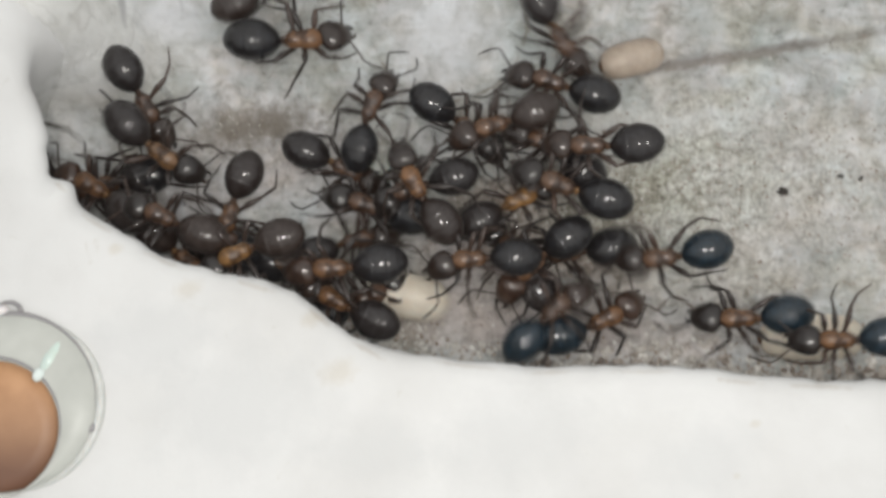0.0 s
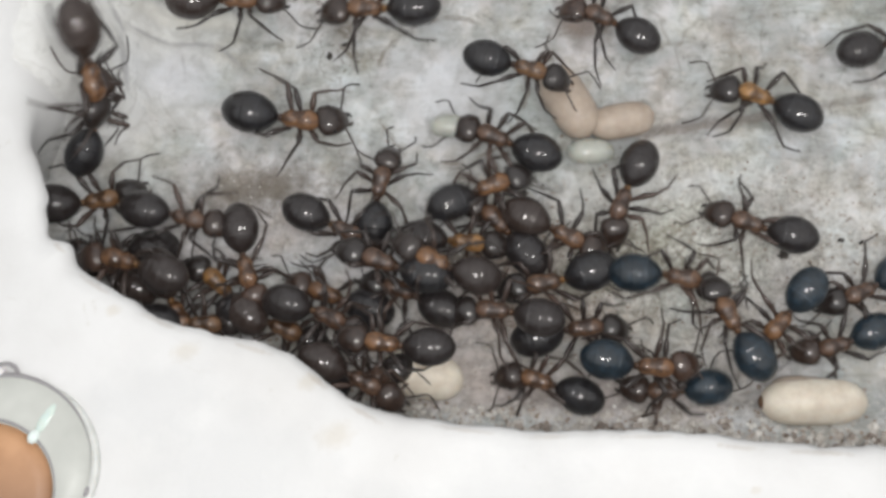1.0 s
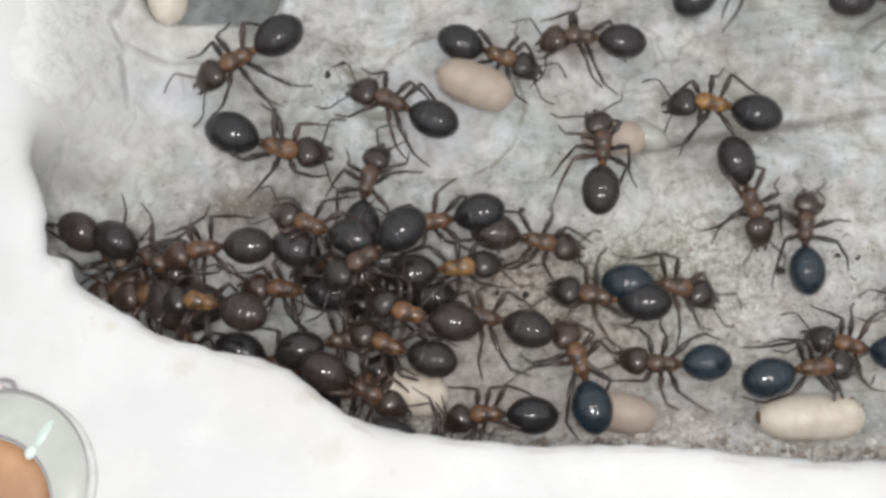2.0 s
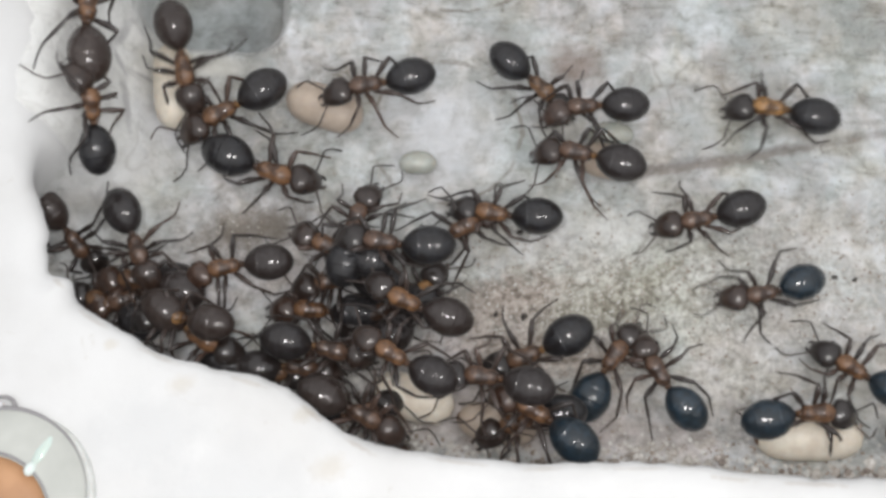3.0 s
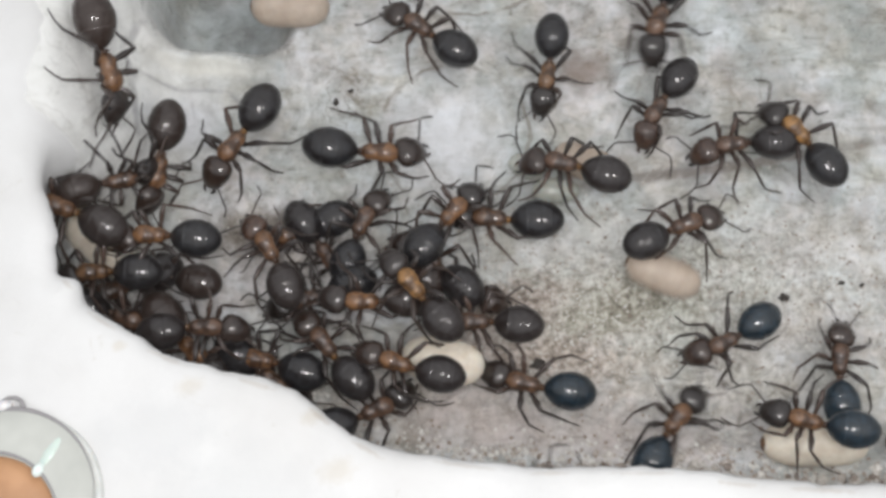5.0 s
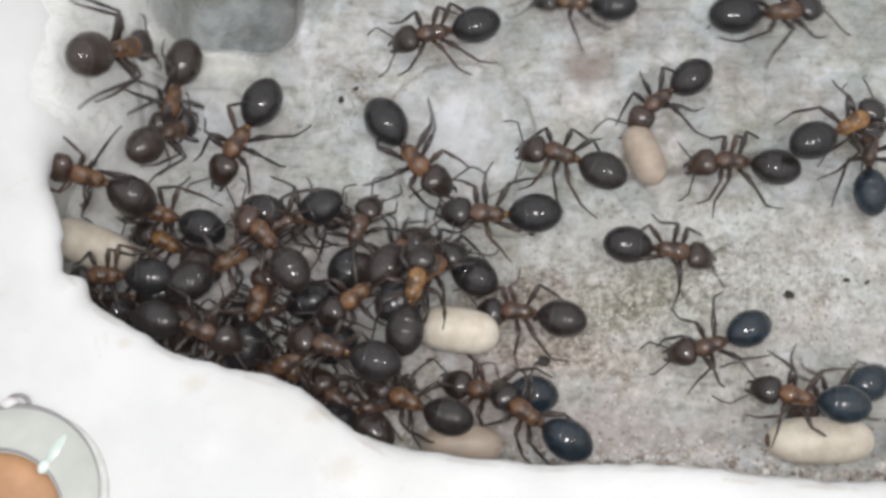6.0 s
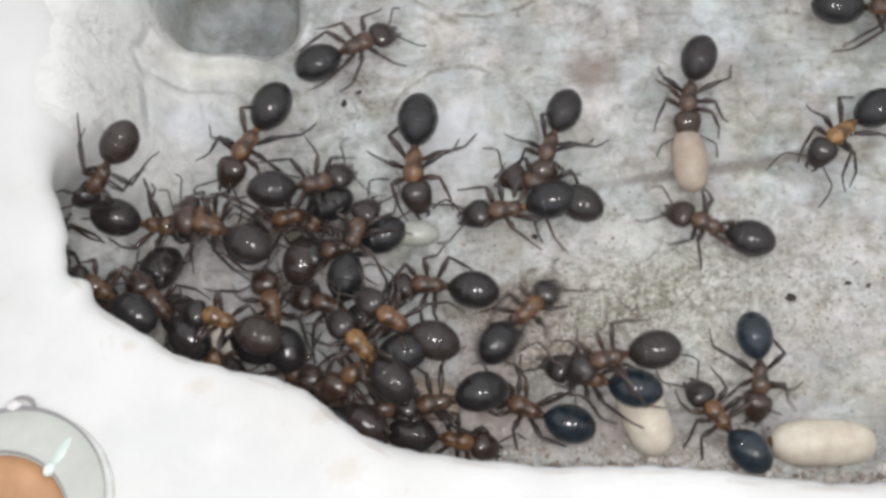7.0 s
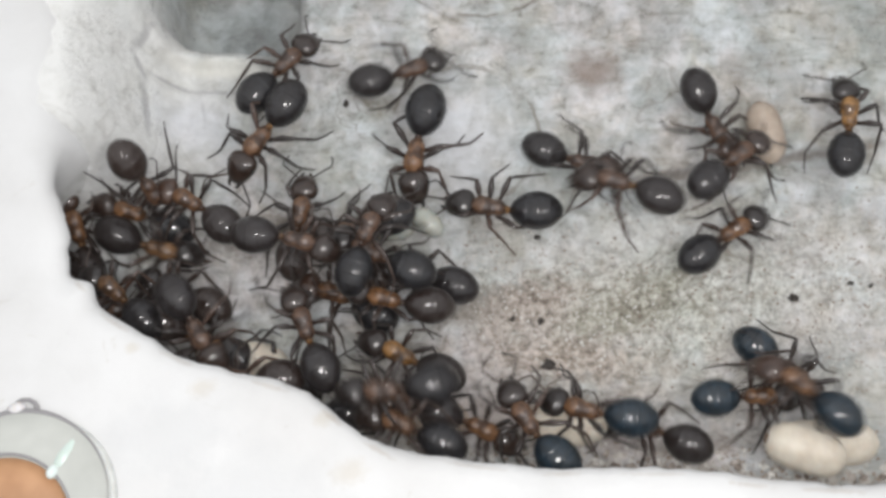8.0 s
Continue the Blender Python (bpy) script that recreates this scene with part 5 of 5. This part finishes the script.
    roam(ants[31], [(0.00, -0.59, 0.38, 2.20, 120), (0.50, 0.14, 1.73, 1.87, 88), (1.00, 0.23, 0.19, 1.71, 157), (1.50, -0.44, -1.53, 1.43, 168), (3.00, -0.64, -0.04, 2.04, 155), (3.50, -1.17, -0.33, 1.87, 156), (4.00, -1.98, -0.55, 0.49, 165), (4.50, -2.23, 0.00, 1.21, 166), (6.00, -3.15, 0.65, 1.54, 222), (6.50, -2.71, 1.01, 2.36, 201), (7.00, -1.66, -0.72, 2.20, 149), (7.50, -1.31, -0.53, 2.52, 166), (8.00, -2.11, 0.47, 1.37, 168)])
    roam(ants[32], [(0.00, 3.07, -1.97, 0.33, 127), (0.50, 1.43, -1.41, 1.71, 153), (1.00, 2.58, -1.65, 1.10, 174), (1.50, 2.31, -0.72, 0.55, 167), (3.00, 2.30, -2.99, 2.23, 171), (3.50, 2.98, -2.49, 2.58, 153), (4.00, 0.09, -1.78, 1.46, 185), (4.50, 0.90, -0.64, 0.48, 184), (6.00, 3.25, -0.01, 0.22, 174), (6.50, 4.56, 0.39, 0.00, 183), (7.00, 6.28, -2.01, 2.39, 194), (7.50, 6.82, -2.66, 2.56, 173), (8.00, 7.66, -4.41, 0.00, 163)])
    roam(ants[33], [(0.00, 6.07, 2.03, 2.46, 177), (0.50, 8.61, 3.17, 0.43, 169), (1.00, 12.38, 1.85, 0.00, 160), (1.17, 12.44, 2.55, 0.06, 102), (1.33, 12.51, 3.26, 0.11, 44), (1.50, 12.57, 3.96, 0.17, -14), (2.25, 11.70, 3.86, 0.09, -92), (3.00, 10.82, 3.76, 0.00, -170), (3.50, 11.53, 6.82, 0.41, -184), (4.00, 8.39, 6.05, 1.17, -192), (4.25, 8.77, 5.09, 1.21, -250), (4.50, 9.15, 4.13, 1.25, -309), (6.00, 8.33, 2.60, 0.00, -369), (6.25, 8.77, 2.14, 0.00, -443), (6.50, 9.21, 1.68, 0.00, -517), (7.00, 10.59, 3.51, 0.00, -564), (7.50, 7.83, 5.25, 0.33, -557), (7.75, 9.30, 5.50, 0.84, -620), (8.00, 10.78, 5.75, 1.36, -682)])
    roam(ants[34], [(0.00, -15.99, 1.59, -0.20, 105), (0.50, -14.12, 5.64, 0.20, 83), (1.00, -13.12, 5.78, 0.30, 81), (1.50, -16.10, 1.20, -0.20, 105), (2.00, -16.06, 1.81, -0.20, 105), (3.00, -13.19, 6.83, 0.30, 113), (3.50, -11.99, 6.03, 1.42, 101), (4.00, -10.57, 2.98, 1.83, 160), (4.50, -10.23, 2.36, 2.19, 180), (6.00, -10.55, 3.70, 0.41, 163), (6.50, -9.50, 3.14, 0.17, 153), (7.00, -8.74, 3.38, 0.77, 146), (7.50, -10.29, 5.01, 0.17, 155), (8.00, -12.21, 4.36, 0.00, 161)])
    roam(ants[35], [(0.00, -15.85, 2.41, -0.20, 105), (0.25, -14.35, 4.79, 0.05, 173), (0.50, -12.84, 7.16, 0.30, 241), (1.00, -13.34, 7.09, 0.30, 297), (1.17, -14.26, 5.56, 0.13, 353), (1.33, -15.18, 4.04, -0.03, 409), (1.50, -16.09, 2.52, -0.20, 465), (2.00, -15.55, 1.40, -0.20, 465), (3.00, -13.63, 10.21, 0.20, 455), (3.25, -13.50, 10.04, 0.20, 506), (3.50, -13.38, 9.88, 0.20, 557), (3.75, -13.49, 10.01, 0.20, 501), (4.00, -13.59, 10.14, 0.20, 445), (4.25, -13.52, 9.45, 0.20, 523), (4.50, -13.45, 8.76, 0.20, 600), (5.25, -13.37, 9.01, 0.20, 673), (6.00, -13.30, 9.26, 0.20, 747), (6.50, -15.51, 2.42, -0.20, 825), (8.00, -15.51, 2.42, -0.20, 825)])
    roam(ants[36], [(0.00, 21.60, -1.75, 0.00, 220), (0.50, 15.95, -2.35, 0.59, 220), (1.00, 15.34, -2.66, 0.17, 195), (1.17, 15.16, -0.92, 0.11, 140), (1.33, 14.99, 0.83, 0.06, 86), (1.50, 14.81, 2.57, 0.00, 31), (2.00, 14.24, 1.97, 0.00, 85), (2.50, 13.66, 1.37, 0.00, 138), (3.00, 13.09, 0.77, 0.00, 192), (3.50, 12.49, -0.59, 0.00, 203), (4.00, 12.37, -0.73, 0.00, 204), (4.50, 11.87, -0.75, 0.00, 209), (6.00, 10.53, -1.09, 0.00, 199), (6.50, 10.83, -1.44, 0.00, 221), (7.00, 11.72, -2.00, 0.25, 268), (7.50, 11.98, -2.02, 1.17, 315), (8.00, 12.58, -1.88, 0.25, 317)])
    roam(ants[37], [(0.00, 21.60, 4.89, 0.00, 174), (0.50, 14.80, 4.66, 0.00, 174), (1.00, 12.84, 6.85, 0.00, 159), (1.50, 11.25, 6.97, 0.00, 166), (3.00, 13.80, 7.99, 0.00, 171), (3.50, 21.60, 8.23, 0.00, 171), (4.00, 14.06, 9.83, 0.00, 184), (4.50, 13.91, 6.88, 0.00, 171), (5.25, 14.64, 6.95, 0.39, 100), (6.00, 15.37, 7.02, 0.77, 29), (6.25, 15.71, 6.84, 0.39, 69), (6.50, 16.06, 6.67, 0.00, 109), (6.75, 16.00, 7.16, 0.00, 164), (7.00, 15.94, 7.65, 0.00, 218), (7.50, 15.49, 7.23, 0.00, 154), (8.00, 15.77, 7.63, 0.00, 85)])
    roam(ants[38], [(0.00, -2.52, -7.13, 0.00, 341), (0.50, -2.52, -3.94, 0.26, 341), (1.00, -3.04, -4.04, 1.62, 332), (1.50, -2.89, -3.76, 1.37, 332), (3.00, -2.86, -4.05, 2.04, 332), (3.50, -1.03, -4.96, 2.23, 348), (4.00, -3.11, -3.90, 0.42, 324), (4.50, -3.11, -6.80, 0.00, 324), (4.67, -3.29, -6.67, 0.00, 381), (4.83, -3.46, -6.54, 0.00, 439), (5.00, -3.64, -6.41, 0.00, 496), (6.00, -3.64, -3.79, 0.26, 496), (6.50, -3.48, -3.39, 0.00, 477), (7.00, -4.08, -3.55, 0.80, 499), (7.50, -7.19, -2.67, 2.19, 527), (8.00, -7.45, -2.72, 1.83, 535)])
    roam(ants[39], [(0.00, 7.70, 15.16, 0.00, 164), (0.50, 6.61, 8.99, 1.20, 164), (1.00, 6.81, 10.05, 0.26, 154), (1.50, 6.22, 10.64, 0.17, 168), (3.00, 6.30, 8.03, 0.93, 186), (3.50, 8.43, 7.76, 0.92, 228), (4.00, 8.72, 8.44, 0.16, 239), (4.50, 8.81, 8.64, 0.00, 244), (6.00, 8.84, 8.91, 0.00, 218), (6.50, 4.18, 8.37, 0.93, 261), (7.00, 4.10, 7.18, 0.33, 250), (7.25, 3.86, 6.83, 0.55, 328), (7.50, 3.63, 6.48, 0.77, 405), (8.00, 4.83, 6.28, 0.17, 342)])
    roam(ants[40], [(0.00, -1.80, 16.32, 0.00, 180), (0.50, -1.80, 16.32, 0.00, 180), (1.00, -2.30, 10.73, 0.15, 180), (1.50, -5.84, 10.17, 0.25, 210), (3.00, -8.03, 8.34, 0.33, 210), (3.50, -7.20, 9.13, 0.77, 140), (3.75, -7.19, 8.45, 0.77, 190), (4.00, -7.18, 7.77, 0.77, 239), (4.50, -7.95, 7.30, 0.17, 235), (6.00, -8.05, 7.41, 0.00, 240), (6.50, -8.31, 7.43, 0.00, 234), (7.00, -7.82, 7.34, 0.17, 239), (7.50, -7.30, 7.06, 0.77, 231), (8.00, -7.38, 7.51, 0.17, 235)])
    roam(ants[41], [(0.00, 21.60, -0.12, 0.00, 204), (0.50, 21.60, -0.12, 0.00, 204), (1.00, 16.45, -0.53, 0.00, 204), (1.50, 16.76, -0.32, 0.17, 198), (2.50, 21.60, 0.06, 0.00, 198), (3.00, 21.60, 0.04, 0.00, 136), (3.50, 21.60, 0.02, 0.00, 75), (4.00, 16.65, 0.34, 0.25, 75), (4.50, 21.60, 0.02, 0.00, 75), (5.00, 21.60, 5.88, 0.00, 85), (6.00, 16.69, 6.10, 0.00, 85), (6.50, 21.60, 5.88, 0.00, 85), (8.00, 21.60, 5.88, 0.00, 85)])
    roam(ants[42], [(0.00, 18.13, 16.32, 0.00, 22), (0.50, 18.13, 16.32, 0.00, 22), (1.00, 17.73, 9.12, 0.00, 22), (1.50, 17.63, 8.65, 0.00, 16), (2.50, 18.06, 16.46, 0.00, 16), (3.00, 11.67, 17.60, 0.00, 7), (3.50, 11.73, 12.15, 0.00, 7), (3.67, 11.17, 12.11, 0.00, -47), (3.83, 10.61, 12.08, 0.00, -101), (4.00, 10.05, 12.04, 0.00, -155), (4.50, 12.02, 8.89, 0.00, -167), (6.00, 11.83, 6.15, 0.00, -185), (6.25, 10.60, 7.57, 0.00, -144), (6.50, 9.37, 8.99, 0.00, -103), (7.00, 9.72, 9.39, 0.00, -101), (7.50, 10.37, 10.03, 0.00, -78), (8.00, 10.33, 8.00, 0.00, -64)])
    roam(ants[43], [(0.00, 2.82, 16.32, 0.00, 343), (0.50, 2.82, 16.32, 0.00, 343), (1.00, 3.10, 7.86, 1.41, 343), (1.50, 1.57, 9.63, 0.26, 344), (3.00, 4.01, 9.46, 0.20, 315), (3.50, 3.64, 8.10, 0.00, 309), (4.00, 4.46, 8.84, 0.00, 333), (4.50, 3.86, 9.08, 0.16, 300), (5.25, 4.76, 10.99, 0.08, 236), (6.00, 5.66, 12.90, 0.00, 171), (6.50, 6.51, 17.60, 0.00, 171), (8.00, 6.51, 17.60, 0.00, 171)])
    roam(ants[44], [(0.00, 11.52, 16.48, 0.00, 49), (1.00, 11.52, 16.48, 0.00, 49), (1.50, 11.37, 9.91, 0.00, 49), (2.50, 11.52, 16.48, 0.00, 49), (3.25, 9.66, 17.04, 0.00, 120), (4.00, 7.80, 17.60, 0.00, 192), (4.50, 6.88, 12.74, 0.00, 192), (5.00, 8.94, 12.58, 0.00, 250), (5.50, 11.00, 12.41, 0.00, 308), (6.00, 13.06, 12.25, 0.00, 366), (6.50, 16.46, 12.05, 0.00, 337), (7.00, 17.23, 12.69, 0.00, 360), (7.50, 17.43, 17.60, 0.00, 360), (8.00, 17.43, 17.60, 0.00, 360)])
    roam(ants[45], [(0.00, -3.92, 1.93, 0.00, 333), (1.00, -3.92, 1.93, 0.00, 333), (1.50, -3.92, 1.93, 0.94, 333), (3.00, -4.27, -1.44, 0.94, 347), (3.50, -4.18, -1.46, 0.17, 363), (3.67, -3.99, -1.59, 0.51, 418), (3.83, -3.79, -1.71, 0.85, 474), (4.00, -3.60, -1.84, 1.19, 529), (4.50, -4.23, -1.53, 0.26, 477), (6.00, -3.71, -2.08, 2.63, 521), (6.50, -4.34, -0.34, 1.03, 513), (7.00, -4.17, 0.13, 0.47, 519), (7.25, -4.68, -0.42, 0.44, 468), (7.50, -5.19, -0.97, 0.41, 418), (8.00, -5.30, -1.31, 2.35, 470)])
    roam(ants[46], [(0.00, -12.36, 1.01, 0.20, 194), (1.00, -12.12, 0.68, 0.01, 190), (2.20, -11.27, 0.52, 0.11, 211), (3.20, -11.40, 0.72, 0.10, 193), (4.20, -12.57, 0.51, 0.28, 182), (5.20, -12.07, 1.15, 0.12, 202), (6.20, -12.19, 0.30, 0.37, 188), (7.20, -12.08, 0.92, 0.14, 226), (8.00, -12.17, 0.28, 0.19, 185)])
    roam(ants[47], [(0.00, -9.76, -1.69, 0.61, 319), (1.00, -9.90, -1.27, 0.58, 298), (2.20, -9.39, -1.87, 0.78, 306), (3.20, -9.11, -0.87, 0.78, 331), (4.20, -9.79, -0.95, 0.63, 284), (5.20, -9.64, -1.23, 0.60, 324), (6.20, -8.93, -1.26, 0.74, 335), (7.20, -9.55, -1.31, 0.54, 312), (8.00, -9.77, -1.07, 0.78, 337)])
    roam(ants[48], [(0.00, -6.22, -1.87, 0.19, 340), (1.00, -6.16, -1.91, 0.25, 337), (2.20, -6.11, -2.72, 0.08, 342), (3.20, -6.69, -2.06, 0.04, 350), (4.20, -6.12, -2.11, 0.32, 293), (5.20, -6.74, -2.28, 0.03, 326), (6.20, -6.30, -1.86, 0.06, 326), (7.20, -6.44, -1.90, 0.26, 322), (8.00, -7.02, -2.15, 0.26, 333)])
    roam(ants[49], [(0.00, -3.00, -3.43, 0.57, 23), (1.00, -2.89, -4.13, 0.86, 14), (2.20, -3.27, -3.92, 0.80, 31), (3.20, -3.03, -4.05, 0.84, 9), (4.20, -2.73, -4.00, 0.63, 27), (5.20, -2.85, -3.86, 0.56, 24), (6.20, -3.10, -3.82, 0.58, 25), (7.20, -2.97, -3.96, 0.89, 18), (8.00, -2.53, -3.56, 0.85, 14)])
    carry(brood[0], [(0.00, 13.93, -4.86, 0.05, 0), (8.00, 13.93, -4.86, 0.05, 0)])
    carry(brood[1], [(0.00, 7.59, 6.08, 0.05, 15), (1.00, 7.21, 6.14, 0.05, 10), (3.50, 7.04, 6.02, 0.05, -15), (4.00, 7.08, 5.79, 0.05, -10), (4.50, 5.55, 6.00, 0.05, -10), (6.00, 7.88, 6.45, 0.05, -70), (6.50, 9.46, 6.26, 0.05, -80), (7.00, 9.59, 6.36, 0.05, -85), (7.50, 10.76, 7.12, 0.05, -70), (8.00, 12.62, 7.56, 0.05, -80)])
    carry(brood[2], [(0.00, 5.07, 9.85, 0.05, -20), (0.50, 4.82, 9.39, 0.05, -10), (1.00, 5.11, 6.89, 0.05, -60), (1.50, 4.35, 8.21, 0.05, -25), (3.00, -4.34, 8.43, 0.05, -20), (3.50, -4.81, 12.32, 0.05, -90), (4.50, -5.74, 12.67, 0.05, 0), (8.00, -7.12, 18.63, 0.05, 0)])
    carry(brood[3], [(0.00, -1.21, -3.20, 0.05, -10), (0.50, 1.76, -4.67, 0.05, -5), (1.00, -0.64, -3.82, 0.05, -10), (1.50, -1.09, -4.00, 0.05, -10), (3.00, -0.81, -3.30, 0.05, -15), (3.50, 0.57, -4.09, 0.05, 0), (4.00, 0.54, -3.82, 0.05, 0), (4.50, 0.06, -2.83, 0.05, -10), (6.00, 0.46, -0.69, 0.05, -8), (6.50, 2.81, -1.09, 0.05, -20), (7.00, 7.32, -3.83, 0.05, -70), (7.50, 5.54, -3.04, 0.05, -10), (8.00, 4.25, -4.12, 0.05, 0)])
    carry(brood[4], [(0.00, 18.17, -6.63, 0.05, 0), (0.50, 16.34, -4.66, 0.05, 0), (1.50, 10.44, -4.64, 0.05, -10), (3.00, 2.36, -4.26, 0.05, -10), (3.50, 3.82, -1.42, 0.05, -20), (4.00, 4.42, 2.54, 0.05, -60), (4.30, 9.96, 4.37, 0.05, -20), (4.50, 9.93, 4.30, 0.05, -25), (6.00, 0.66, -4.96, 0.05, -5), (6.50, -3.01, -1.50, 0.05, 0), (7.00, -0.96, -3.17, 0.05, -10), (7.50, -0.86, -3.28, 0.05, -12), (8.00, -0.83, -3.88, 0.05, -5)])
    carry(brood[5], [(0.00, 19.89, -5.81, 0.05, 0), (1.00, 19.85, -4.94, 0.05, 0), (1.50, 19.78, -5.16, 0.05, 0), (3.00, 18.28, -5.09, 0.05, -20), (6.00, 18.09, -4.85, 0.05, 0), (7.00, 18.10, -4.10, 0.05, -20), (7.50, 12.67, -3.14, 0.05, -30), (8.00, 12.92, -5.19, 0.95, -18)])
    carry(brood[6], [(0.00, -12.77, 13.25, 0.05, -80), (1.50, -11.77, 13.32, 0.05, -80), (3.00, -10.97, 9.46, 0.05, -85), (3.50, -11.50, 7.36, 0.05, -85), (4.50, -12.70, 3.15, 0.05, -60), (6.00, -13.86, 2.68, 0.05, -20), (6.50, -10.14, -0.75, 0.05, -20), (7.00, -9.20, -0.68, 0.05, -15), (8.00, -7.94, -1.74, 0.05, -10)])
    carry(brood[7], [(0.00, -2.28, 1.89, 0.05, -40), (0.50, 1.45, 4.65, 0.05, -10), (1.00, 0.47, 5.98, 0.05, 0), (1.50, -2.34, 7.78, 0.05, 0), (3.00, -0.61, 6.15, 0.05, 0), (3.50, 0.67, 5.95, 0.05, -10), (4.50, 2.76, 6.07, 0.05, -30), (6.00, 3.85, 6.17, 0.05, -10), (6.50, 2.05, 5.98, 0.05, -60), (7.00, 2.43, 4.77, 0.05, -20), (7.50, 0.23, 4.22, 0.05, -10), (8.00, -0.93, 3.86, 0.05, -40)])
    carry(brood[8], [(0.00, 5.13, 2.39, 0.05, -40), (0.50, 6.65, 2.36, 0.05, -20), (1.00, 5.98, 4.92, 0.05, 0), (1.50, 8.75, 5.74, 0.05, -30), (3.00, 7.08, 7.28, 0.05, 0), (3.50, 9.37, 7.17, 0.05, -70), (4.50, 5.90, 6.06, 0.05, 0), (6.00, 2.46, 3.57, 0.05, 0), (7.00, -1.33, 3.35, 0.05, 0), (7.50, -1.89, 3.39, 0.05, 0), (8.00, -2.42, 3.61, 0.05, 0)])


motions()
